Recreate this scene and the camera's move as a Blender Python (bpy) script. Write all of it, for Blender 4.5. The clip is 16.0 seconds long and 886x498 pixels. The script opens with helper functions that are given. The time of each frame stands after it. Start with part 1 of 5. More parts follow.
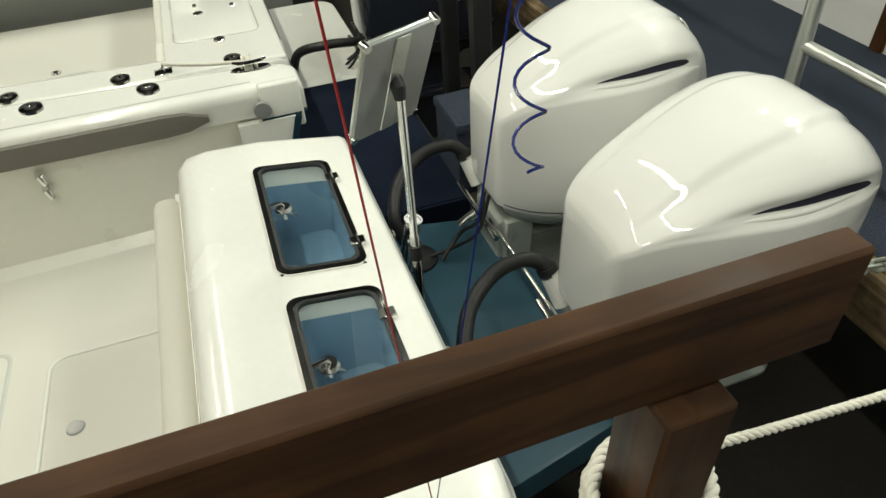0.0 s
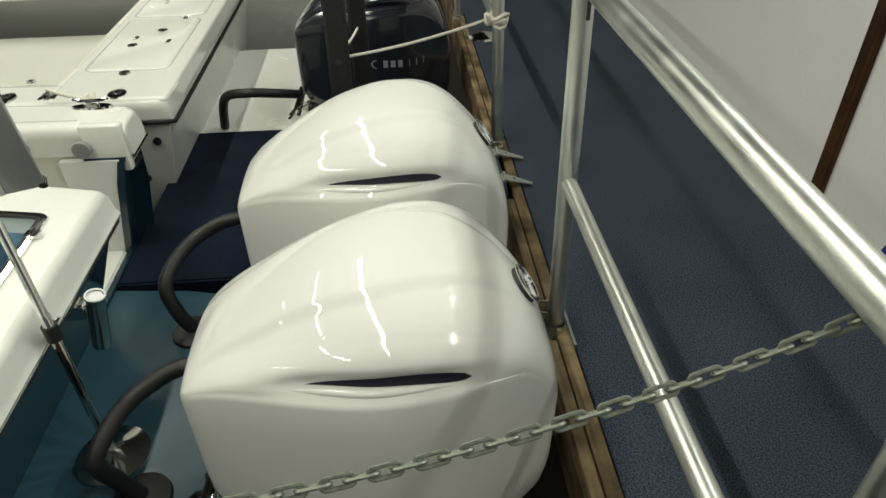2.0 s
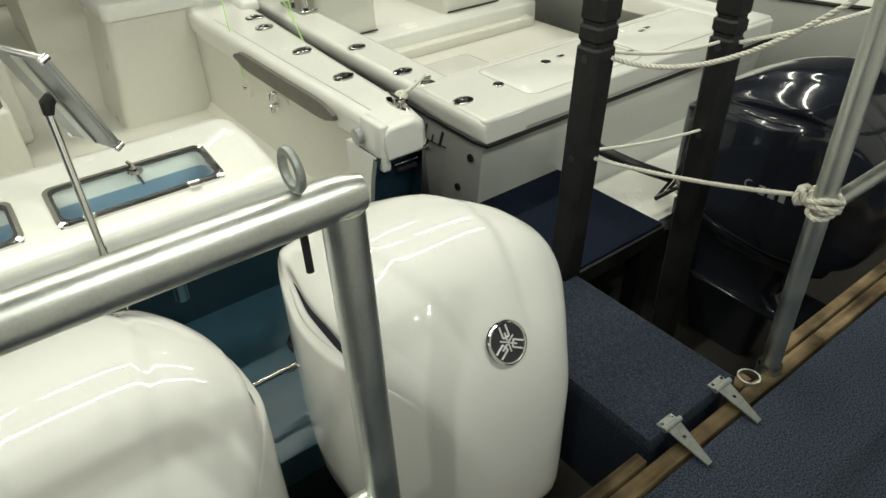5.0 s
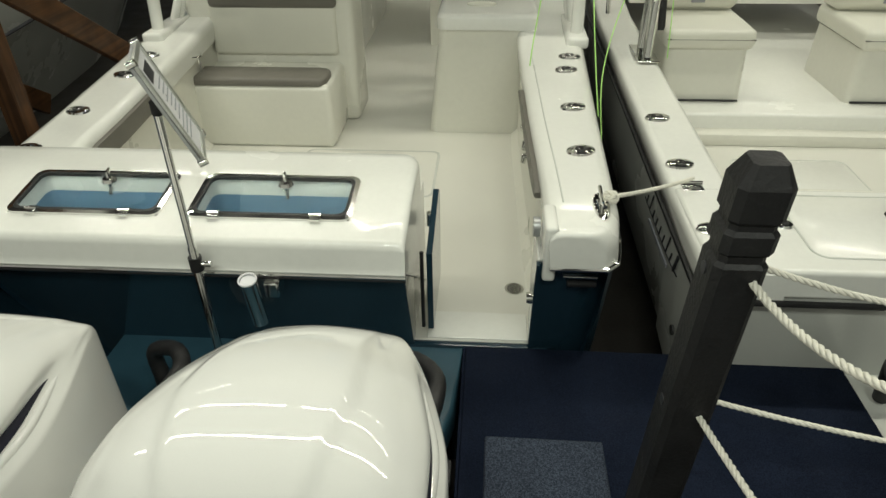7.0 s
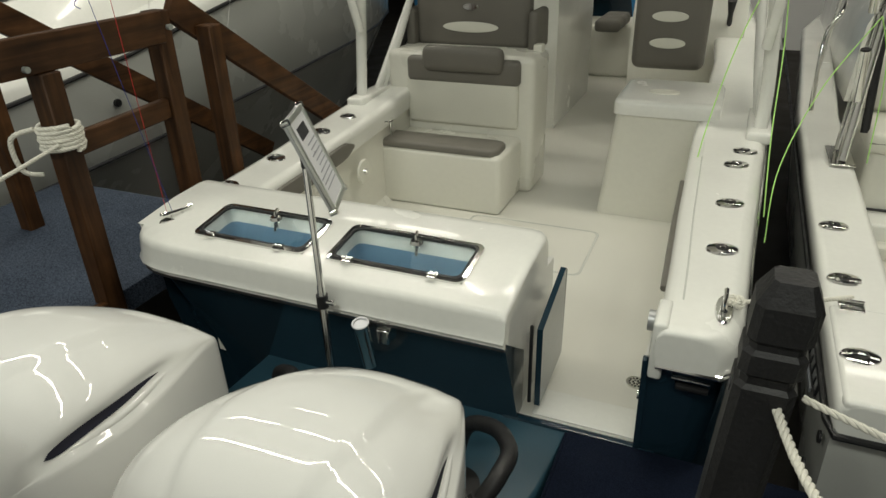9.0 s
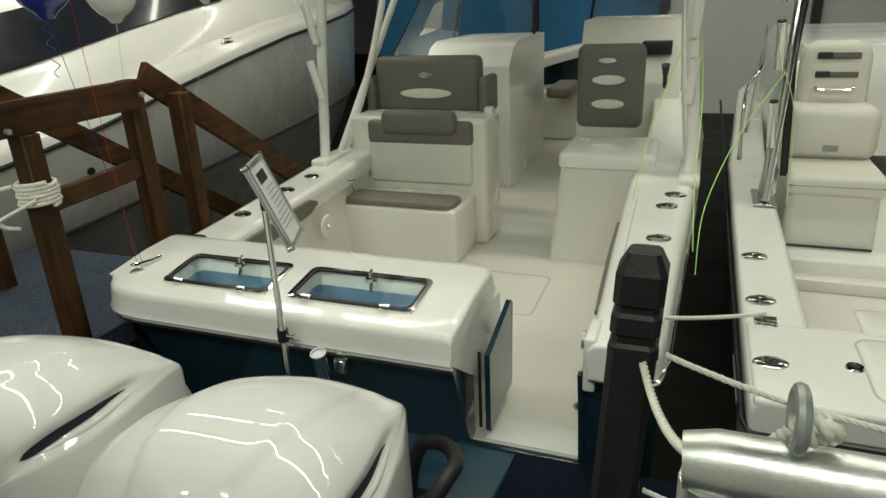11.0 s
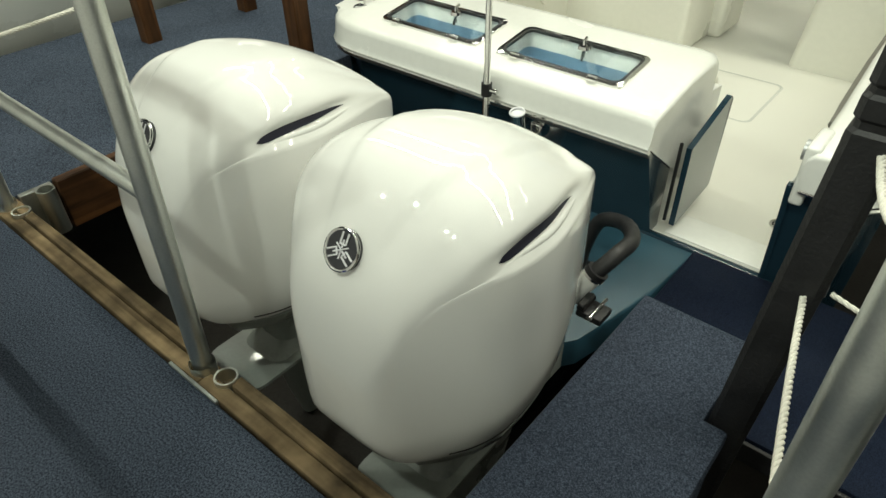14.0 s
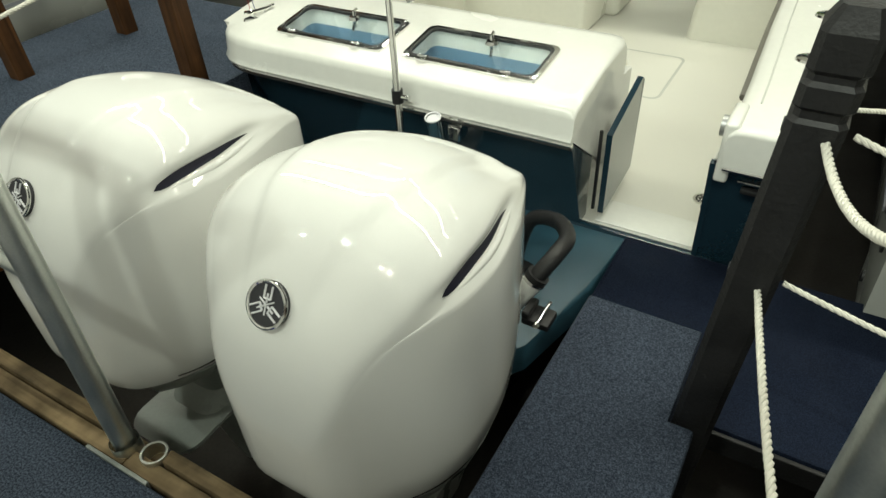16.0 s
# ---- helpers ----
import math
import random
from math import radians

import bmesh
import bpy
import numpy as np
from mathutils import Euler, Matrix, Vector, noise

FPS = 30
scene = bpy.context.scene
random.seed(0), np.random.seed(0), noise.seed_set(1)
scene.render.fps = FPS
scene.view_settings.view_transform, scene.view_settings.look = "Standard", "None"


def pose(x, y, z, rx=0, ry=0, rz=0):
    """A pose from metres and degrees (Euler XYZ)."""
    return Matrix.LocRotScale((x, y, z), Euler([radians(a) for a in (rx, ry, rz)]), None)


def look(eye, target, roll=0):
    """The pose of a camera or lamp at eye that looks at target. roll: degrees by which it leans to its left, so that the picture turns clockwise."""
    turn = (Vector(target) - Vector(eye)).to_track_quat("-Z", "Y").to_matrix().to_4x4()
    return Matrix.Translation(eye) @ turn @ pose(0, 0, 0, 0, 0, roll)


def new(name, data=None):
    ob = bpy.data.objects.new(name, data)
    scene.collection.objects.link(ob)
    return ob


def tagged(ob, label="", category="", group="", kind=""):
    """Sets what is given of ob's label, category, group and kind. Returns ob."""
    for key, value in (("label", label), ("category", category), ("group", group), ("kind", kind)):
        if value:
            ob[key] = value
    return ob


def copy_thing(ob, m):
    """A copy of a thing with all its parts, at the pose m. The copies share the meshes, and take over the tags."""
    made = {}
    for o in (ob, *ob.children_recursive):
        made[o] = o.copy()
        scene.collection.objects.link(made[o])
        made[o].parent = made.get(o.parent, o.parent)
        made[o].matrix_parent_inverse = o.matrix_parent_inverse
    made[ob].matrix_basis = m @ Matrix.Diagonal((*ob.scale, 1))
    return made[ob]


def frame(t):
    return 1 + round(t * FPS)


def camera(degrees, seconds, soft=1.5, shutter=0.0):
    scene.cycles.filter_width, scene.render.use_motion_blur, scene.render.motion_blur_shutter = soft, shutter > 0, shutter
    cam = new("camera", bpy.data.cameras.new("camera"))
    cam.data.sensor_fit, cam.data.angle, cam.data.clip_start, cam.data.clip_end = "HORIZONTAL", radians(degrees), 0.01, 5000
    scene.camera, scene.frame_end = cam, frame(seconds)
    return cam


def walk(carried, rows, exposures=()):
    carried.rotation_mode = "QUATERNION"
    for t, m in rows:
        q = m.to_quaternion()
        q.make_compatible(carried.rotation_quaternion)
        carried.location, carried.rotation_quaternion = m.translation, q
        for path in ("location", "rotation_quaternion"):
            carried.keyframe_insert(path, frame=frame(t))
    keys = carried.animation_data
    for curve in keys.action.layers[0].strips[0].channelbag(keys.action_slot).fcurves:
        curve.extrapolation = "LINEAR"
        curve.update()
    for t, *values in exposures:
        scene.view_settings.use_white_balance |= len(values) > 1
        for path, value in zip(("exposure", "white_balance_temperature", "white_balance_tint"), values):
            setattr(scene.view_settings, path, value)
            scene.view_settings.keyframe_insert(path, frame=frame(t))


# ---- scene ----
cam = camera(67.5, 16.0)
PATH = [
    (0, (-1.617, 0.348, 1.523), (-0.176, -0.099, 0.21), -3.8),
    (0.5, (-1.663, -0.009, 1.501), (-0.126, -0.373, 0.274), -4.9),
    (1, (-1.626, -0.315, 1.456), (-0.063, -0.592, 0.239), -4.2),
    (1.5, (-1.593, -0.644, 1.455), (-0.048, -0.898, 0.21), -1.7),
    (2, (-1.555, -0.97, 1.47), (0.042, -1.082, 0.272), -0.9),
    (2.5, (-1.379, -1.238, 1.472), (0.218, -1.148, 0.27), 1.9),
    (3, (-1.24, -1.472, 1.444), (0.329, -1.116, 0.256), 0.7),
    (3.2, (-1.19, -1.614, 1.446), (0.326, -1.081, 0.256), -0.4),
    (5.3, (-0.172, -1.977, 1.438), (0.689, -0.59, 0.282), -1.1),
    (5.5, (-0.068, -1.95, 1.445), (0.712, -0.517, 0.287), -0.8),
    (6, (0.285, -1.866, 1.415), (0.780, -0.299, 0.274), -1.8),
    (6.5, (0.572, -1.839, 1.418), (0.753, -0.189, 0.303), -1.9),
    (7, (0.721, -1.671, 1.421), (0.595, -0.007, 0.318), -0.7),
    (7.5, (0.807, -1.536, 1.446), (0.522, 0.108, 0.343), 2.5),
    (8, (0.952, -1.469, 1.428), (0.386, 0.162, 0.417), 1.5),
    (8.5, (1.001, -1.511, 1.435), (0.177, 0.037, 0.472), -1.9),
    (9, (1.013, -1.664, 1.448), (0.293, -0.035, 0.539), -1.7),
    (9.5, (1.036, -1.767, 1.481), (0.456, -0.025, 0.687), -1.0),
    (9.7, (1.058, -1.785, 1.499), (0.476, -0.004, 0.797), -1.4),
    (11.8, (1.234, -1.873, 1.369), (0.414, -0.233, 0.571), -1.2),
    (12, (1.216, -1.858, 1.394), (0.341, -0.309, 0.479), -1.1),
    (12.5, (1.204, -1.895, 1.359), (0.185, -0.534, 0.306), -0.7),
    (13, (1.209, -1.907, 1.34), (0.136, -0.659, 0.203), -0.9),
    (13.5, (1.209, -1.912, 1.329), (0.155, -0.707, 0.13), -1.0),
    (14, (1.206, -1.917, 1.327), (0.188, -0.722, 0.087), -1.0),
    (14.5, (1.204, -1.915, 1.327), (0.2, -0.72, 0.077), -1.6),
    (15, (1.195, -1.908, 1.327), (0.19, -0.703, 0.087), -2.2),
    (15.5, (1.174, -1.89, 1.322), (0.167, -0.678, 0.09), -3.1),
    (16, (1.11, -1.818, 1.32), (0.283, -0.506, 0.057), -3.3),
]
walk(cam, [(t, look(e, g, r)) for t, e, g, r in PATH], ((0, -0.28, 6500, 13), (3.2, -0.36, 6500, 14), (5.5, -0.34, 6500, 12), (6, -0.34, 6500, 11), (7, -0.56, 6500, 13), (8, -0.79, 6500, 17), (9.7, -0.70, 6500, 17), (12, -0.74, 6500, 9), (13, -0.60, 6500, 9), (14, -0.02, 6500, 9), (16, -0.08, 6500, 9)))

# ---- light ----
world = bpy.data.worlds.new("hall_air")
scene.world = world
world.use_nodes = True
world.node_tree.nodes["Background"].inputs[0].default_value = (0.9, 0.95, 1.0, 1)
world.node_tree.nodes["Background"].inputs[1].default_value = 0.25


# ---- small helpers ----
def material(name, base, rough=0.5, metal=0.0, var=0.15, scale=6.0, fine=90.0, bump=0.0, coat=0.0, base2=None, spec=0.5, bscale=None, transmission=0.0, emit=None, coat_rough=0.04):
    """A node material: two scales of noise drive colour, roughness and relief."""
    m = bpy.data.materials.new(name)
    m.use_nodes = True
    nt = m.node_tree
    b = nt.nodes["Principled BSDF"]
    b.inputs["Metallic"].default_value = metal
    b.inputs["Coat Weight"].default_value = coat
    b.inputs["Coat Roughness"].default_value = coat_rough
    b.inputs["Specular IOR Level"].default_value = spec
    b.inputs["Transmission Weight"].default_value = transmission
    tc = nt.nodes.new("ShaderNodeTexCoord")
    n1 = nt.nodes.new("ShaderNodeTexNoise")
    n1.inputs["Scale"].default_value = scale
    n1.inputs["Detail"].default_value = 5
    n2 = nt.nodes.new("ShaderNodeTexNoise")
    n2.inputs["Scale"].default_value = fine
    n2.inputs["Detail"].default_value = 3
    nt.links.new(tc.outputs["Object"], n1.inputs["Vector"])
    nt.links.new(tc.outputs["Object"], n2.inputs["Vector"])
    mix = nt.nodes.new("ShaderNodeMath")
    mix.operation = "MULTIPLY_ADD"
    mix.inputs[1].default_value = 0.5
    half = nt.nodes.new("ShaderNodeMath")
    half.operation = "MULTIPLY"
    half.inputs[1].default_value = 0.5
    nt.links.new(n2.outputs["Fac"], half.inputs[0])
    nt.links.new(n1.outputs["Fac"], mix.inputs[0])
    nt.links.new(half.outputs[0], mix.inputs[2])
    ramp = nt.nodes.new("ShaderNodeValToRGB")
    lo = base2 or tuple(c * (1 - var) for c in base)
    hi = tuple(min(1, c * (1 + var * 0.6)) for c in base)
    ramp.color_ramp.elements[0].position, ramp.color_ramp.elements[1].position = 0.33, 0.66
    ramp.color_ramp.elements[0].color, ramp.color_ramp.elements[1].color = (*lo, 1), (*hi, 1)
    nt.links.new(mix.outputs[0], ramp.inputs[0])
    nt.links.new(ramp.outputs[0], b.inputs["Base Color"])
    rr = nt.nodes.new("ShaderNodeMapRange")
    rr.inputs["From Min"].default_value, rr.inputs["From Max"].default_value = 0.3, 0.7
    rr.inputs["To Min"].default_value, rr.inputs["To Max"].default_value = max(0.02, rough * 0.8), min(1, rough * 1.25)
    nt.links.new(n1.outputs["Fac"], rr.inputs[0])
    nt.links.new(rr.outputs[0], b.inputs["Roughness"])
    if bump:
        bn = nt.nodes.new("ShaderNodeBump")
        bn.inputs["Strength"].default_value = min(1, bump)
        bn.inputs["Distance"].default_value = 0.004 * max(1, bump)
        n3 = nt.nodes.new("ShaderNodeTexNoise")
        n3.inputs["Scale"].default_value = bscale or fine
        n3.inputs["Detail"].default_value = 3
        nt.links.new(tc.outputs["Object"], n3.inputs["Vector"])
        nt.links.new(n3.outputs["Fac"], bn.inputs["Height"])
        nt.links.new(bn.outputs[0], b.inputs["Normal"])
    if emit:
        b.inputs["Emission Color"].default_value = (*emit[0], 1)
        b.inputs["Emission Strength"].default_value = emit[1]
    return m


def wood(name, c1, c2, along="x", rough=0.5, wear=0.45):
    """Wood with grain stretched along one axis of the object."""
    m = material(name, c1, rough, var=0.2, spec=0.22)
    nt = m.node_tree
    b = nt.nodes["Principled BSDF"]
    tc = nt.nodes.new("ShaderNodeTexCoord")
    mp = nt.nodes.new("ShaderNodeMapping")
    mp.inputs["Scale"].default_value = {"x": (2, 30, 30), "y": (30, 2, 30), "z": (30, 30, 2)}[along]
    n = nt.nodes.new("ShaderNodeTexNoise")
    n.inputs["Scale"].default_value, n.inputs["Detail"].default_value, n.inputs["Distortion"].default_value = 1.0, 6, 0.6
    r = nt.nodes.new("ShaderNodeValToRGB")
    r.color_ramp.elements[0].position, r.color_ramp.elements[1].position = 0.3, 0.7
    r.color_ramp.elements[0].color, r.color_ramp.elements[1].color = (*c1, 1), (*c2, 1)
    bn = nt.nodes.new("ShaderNodeBump")
    bn.inputs["Strength"].default_value, bn.inputs["Distance"].default_value = 0.4, 0.003
    nt.links.new(tc.outputs["Object"], mp.inputs[0])
    nt.links.new(mp.outputs[0], n.inputs["Vector"])
    nt.links.new(n.outputs["Fac"], r.inputs[0])
    # broad stains and each board's own tone
    n2 = nt.nodes.new("ShaderNodeTexNoise")
    n2.inputs["Scale"].default_value, n2.inputs["Detail"].default_value = 7.0, 5
    nt.links.new(tc.outputs["Object"], n2.inputs["Vector"])
    r2 = nt.nodes.new("ShaderNodeMapRange")
    r2.inputs["From Min"].default_value, r2.inputs["From Max"].default_value = 0.35, 0.65
    r2.inputs["To Min"].default_value, r2.inputs["To Max"].default_value = 1.0 - 0.6 * wear, 1.0 + 0.45 * wear
    nt.links.new(n2.outputs["Fac"], r2.inputs["Value"])
    info = nt.nodes.new("ShaderNodeObjectInfo")
    r3 = nt.nodes.new("ShaderNodeMapRange")
    r3.inputs["To Min"].default_value, r3.inputs["To Max"].default_value = 0.85, 1.2
    nt.links.new(info.outputs["Random"], r3.inputs["Value"])
    mul = nt.nodes.new("ShaderNodeMath")
    mul.operation = "MULTIPLY"
    nt.links.new(r2.outputs[0], mul.inputs[0])
    nt.links.new(r3.outputs[0], mul.inputs[1])
    hsv = nt.nodes.new("ShaderNodeHueSaturation")
    nt.links.new(mul.outputs[0], hsv.inputs["Value"])
    nt.links.new(r.outputs[0], hsv.inputs["Color"])
    nt.links.new(hsv.outputs[0], b.inputs["Base Color"])
    nt.links.new(n.outputs["Fac"], bn.inputs["Height"])
    nt.links.new(bn.outputs[0], b.inputs["Normal"])
    return m


def carpet_material(name, dark, light, scale=260.0):
    """Cut-pile carpet: speckle of two colours, soft relief and faint worn patches."""
    m = material(name, dark, 0.95, spec=0.1)
    nt = m.node_tree
    b = nt.nodes["Principled BSDF"]
    tc = nt.nodes.new("ShaderNodeTexCoord")
    n = nt.nodes.new("ShaderNodeTexNoise")
    n.inputs["Scale"].default_value, n.inputs["Detail"].default_value, n.inputs["Roughness"].default_value = scale, 3, 0.75
    w = nt.nodes.new("ShaderNodeTexNoise")
    w.inputs["Scale"].default_value, w.inputs["Detail"].default_value = 3.0, 4
    add = nt.nodes.new("ShaderNodeMath")
    add.operation = "MULTIPLY_ADD"
    add.inputs[1].default_value = 0.12
    r = nt.nodes.new("ShaderNodeValToRGB")
    r.color_ramp.elements[0].position, r.color_ramp.elements[1].position = 0.47, 0.70
    r.color_ramp.elements[0].color, r.color_ramp.elements[1].color = (*dark, 1), (*light, 1)
    bn = nt.nodes.new("ShaderNodeBump")
    bn.inputs["Strength"].default_value, bn.inputs["Distance"].default_value = 0.6, 0.0035
    nt.links.new(tc.outputs["Object"], n.inputs["Vector"])
    nt.links.new(tc.outputs["Object"], w.inputs["Vector"])
    nt.links.new(w.outputs["Fac"], add.inputs[0])
    nt.links.new(n.outputs["Fac"], add.inputs[2])
    nt.links.new(add.outputs[0], r.inputs[0])
    nt.links.new(r.outputs[0], b.inputs["Base Color"])
    nt.links.new(n.outputs["Fac"], bn.inputs["Height"])
    nt.links.new(bn.outputs[0], b.inputs["Normal"])
    return m


def to_object(name, bm, mat, smooth=True, sharp=40, even=False):
    me = bpy.data.meshes.new(name)
    bmesh.ops.recalc_face_normals(bm, faces=bm.faces[:])
    if smooth:
        for f in bm.faces:
            f.smooth = True
        for e in bm.edges:
            if len(e.link_faces) == 2 and e.calc_face_angle(0) > radians(sharp):
                e.smooth = False
    bm.to_mesh(me)
    bm.free()
    for one in (mat if isinstance(mat, (list, tuple)) else (mat,)):
        me.materials.append(one)
    ob = new(name, me)
    if even:
        w = ob.modifiers.new("even_normals", "WEIGHTED_NORMAL")
        w.keep_sharp, w.weight = True, 80
    return ob


def thing(name, label, category, at=(0, 0, 0), group="", kind=""):
    ob = new(name)
    ob.empty_display_size = 0.1
    ob.location = at
    return tagged(ob, label, category, group, kind)


def part(name, bm, mat, parent, label="", smooth=True, sharp=40, even=False):
    """Links a bmesh, given in the parent's own frame, as one mesh under a thing or a part."""
    ob = to_object(name, bm, mat, smooth, sharp, even)
    ob.parent = parent
    return tagged(ob, label)


def solo(name, bm, mat, label, category, group="", kind="", sharp=40):
    return tagged(to_object(name, bm, mat, True, sharp), label, category, group, kind)


def box(bm, x0, x1, y0, y1, z0, z1, bevel=0.0, seg=2, m=None):
    vs = [bm.verts.new((x, y, z)) for x in (x0, x1) for y in (y0, y1) for z in (z0, z1)]
    fs = [bm.faces.new([vs[i] for i in q]) for q in ((0, 1, 3, 2), (4, 6, 7, 5), (0, 4, 5, 1), (2, 3, 7, 6), (0, 2, 6, 4), (1, 5, 7, 3))]
    if bevel:
        es = list({e for f in fs for e in f.edges})
        out = bmesh.ops.bevel(bm, geom=es, offset=bevel, segments=seg, affect="EDGES", profile=0.5)
        vs = list({v for f in out["faces"] for v in f.verts} | {v for v in vs if v.is_valid})
    if m is not None:
        bmesh.ops.transform(bm, matrix=m, verts=[v for v in vs if v.is_valid])
    return bm


def boxed(*a, **k):
    return box(bmesh.new(), *a, **k)


def beam(bm, a, b, w, h, bevel=0.004, up=(0, 0, 1)):
    """A timber of section w x h from a to b."""
    a, b = Vector(a), Vector(b)
    d = b - a
    zax = d.normalized()
    x = Vector(up).cross(zax)
    if x.length < 0.01:
        x = Vector((1, 0, 0))
    x.normalize()
    y = zax.cross(x)
    mat = Matrix((x, y, zax)).transposed().to_4x4()
    mat.translation = a
    return box(bm, -w / 2, w / 2, -h / 2, h / 2, 0, d.length, bevel, 1, mat)


def tube(bm, pts, r, n=12, closed=False, cap=True):
    """A round tube along points; r may be one radius or one for each point."""
    pts = [Vector(p) for p in pts]
    k = len(pts)
    rs = r if isinstance(r, (list, tuple)) else [r] * k
    rings = []
    prev = None
    for i, p in enumerate(pts):
        a = pts[(i - 1) % k] if (closed or i > 0) else p
        c = pts[(i + 1) % k] if (closed or i < k - 1) else p
        t = (c - a).normalized()
        if prev is None:
            u = t.cross(Vector((0, 0, 1)))
            if u.length < 0.05:
                u = t.cross(Vector((1, 0, 0)))
        else:
            u = prev - t * prev.dot(t)
        u.normalize()
        prev = u
        v = t.cross(u)
        rings.append([bm.verts.new(p + rs[i] * (math.cos(2 * math.pi * j / n) * u + math.sin(2 * math.pi * j / n) * v)) for j in range(n)])
    for i in range(k if closed else k - 1):
        A, B = rings[i], rings[(i + 1) % k]
        for j in range(n):
            bm.faces.new((A[j], A[(j + 1) % n], B[(j + 1) % n], B[j]))
    if cap and not closed:
        bm.faces.new(rings[0][::-1])
        bm.faces.new(rings[-1])
    return bm


def tubed(pts, r, n=12, closed=False, cap=True):
    return tube(bmesh.new(), pts, r, n, closed, cap)


def spline(pts, per=8, closed=False):
    """Points of a Catmull-Rom curve through pts."""
    P = [Vector(p) for p in pts]
    k = len(P)
    out = []
    for i in range(k if closed else k - 1):
        if closed:
            a, b, c, d = P[i - 1], P[i], P[(i + 1) % k], P[(i + 2) % k]
        else:
            a, b, c, d = P[max(i - 1, 0)], P[i], P[i + 1], P[min(i + 2, k - 1)]
        for j in range(per):
            t = j / per
            out.append(0.5 * (2 * b + (c - a) * t + (2 * a - 5 * b + 4 * c - d) * t * t + (3 * b - a - 3 * c + d) * t**3))
    if not closed:
        out.append(P[-1])
    return out


def rounded(x0, x1, y0, y1, r, seg=5):
    """Corner points of a rounded rectangle, counter-clockwise."""
    out = []
    for cx, cy, a0 in ((x1 - r, y1 - r, 0), (x0 + r, y1 - r, 90), (x0 + r, y0 + r, 180), (x1 - r, y0 + r, 270)):
        for i in range(seg + 1):
            a = radians(a0 + 90 * i / seg)
            out.append((cx + r * math.cos(a), cy + r * math.sin(a)))
    return out


def loft(bm, rings, close_ends=True):
    """Skins closed rings of equal length."""
    vs = [[bm.verts.new(p) for p in ring] for ring in rings]
    n = len(vs[0])
    for A, B in zip(vs, vs[1:]):
        for j in range(n):
            bm.faces.new((A[j], A[(j + 1) % n], B[(j + 1) % n], B[j]))
    if close_ends:
        bm.faces.new(vs[0][::-1])
        bm.faces.new(vs[-1])
    return bm


def slab(outline, z0, z1, bevel=0.01, zf=None):
    """A plate with a given outline and softly rounded upper edge; zf(x, y) lifts its top."""
    c = Vector((sum(p[0] for p in outline) / len(outline), sum(p[1] for p in outline) / len(outline)))

    def ring(inset, z, lift):
        k = len(outline)
        out = []
        for i, p in enumerate(outline):
            a, b = Vector(outline[i - 1]), Vector(outline[(i + 1) % k])
            d = (b - a)
            nrm = Vector((d.y, -d.x)).normalized() if d.length > 1e-9 else Vector((0, 0))
            q = Vector(p) - nrm * inset
            out.append((q.x, q.y, z + (zf(q.x, q.y) if (zf and lift) else 0)))
        return out

    rings = [ring(0, z0, False), ring(0, z1 - bevel, True), ring(bevel * 0.3, z1 - bevel * 0.3, True), ring(bevel, z1, True)]
    return loft(bmesh.new(), rings)


def curve(xs, ys, x):
    """Smooth value through stations: cubic between them, slopes from the neighbours."""
    i = min(max(int(np.searchsorted(xs, x)) - 1, 0), len(xs) - 2)
    slope = lambda j: (ys[min(j + 1, len(xs) - 1)] - ys[max(j - 1, 0)]) / (xs[min(j + 1, len(xs) - 1)] - xs[max(j - 1, 0)])
    d = xs[i + 1] - xs[i]
    u = min(max((x - xs[i]) / d, 0.0), 1.0)
    return (2 * u**3 - 3 * u**2 + 1) * ys[i] + (u**3 - 2 * u**2 + u) * d * slope(i) + (3 * u**2 - 2 * u**3) * ys[i + 1] + (u**3 - u**2) * d * slope(i + 1)


def interp(xs, ys, x):
    return float(np.interp(x, xs, ys))


# ---- materials ----
GEL = material("white_gelcoat", (0.80, 0.80, 0.755), 0.22, coat=0.4, var=0.03, scale=3, fine=40)
GEL_NS = material("nonskid_gelcoat", (0.68, 0.67, 0.61), 0.45, var=0.04, scale=3, fine=500, bump=0.25)
LINER = material("cockpit_liner", (0.72, 0.71, 0.64), 0.3, var=0.03, scale=2, fine=30)
COWL = material("pearl_white_cowling", (0.83, 0.83, 0.80), 0.5, coat=1.0, var=0.015, scale=4, fine=400, spec=0.08, coat_rough=0.012)
COWL.node_tree.nodes["Principled BSDF"].inputs["Coat IOR"].default_value = 1.65
COWL_GREY = material("engine_leg_paint", (0.36, 0.39, 0.36), 0.3, coat=0.3, var=0.08, scale=9)
BLUE = material("steel_blue_hull", (0.0128, 0.0345, 0.0525), 0.16, coat=0.6, var=0.06, scale=3)
BLUE_NS = material("blue_platform", (0.034, 0.092, 0.130), 0.35, var=0.08, scale=5, fine=300, bump=0.15)
WELL = material("blue_well_liner", (0.115, 0.20, 0.285), 0.3, var=0.05, scale=4)
BLACK = material("black_rubber", (0.012, 0.012, 0.013), 0.5, var=0.2, scale=20, bump=0.15)
VENT = material("dark_vent", (0.006, 0.006, 0.02), 0.55, var=0.2)
POSTM = material("black_painted_timber", (0.007, 0.007, 0.008), 0.55, var=0.4, scale=8, fine=120, bump=0.4)
CHROME = material("polished_steel", (0.80, 0.80, 0.78), 0.1, metal=1.0, var=0.05, scale=30)
ALU = material("brushed_aluminium", (0.68, 0.70, 0.66), 0.36, metal=1.0, var=0.1, scale=12, fine=250, bump=0.08)
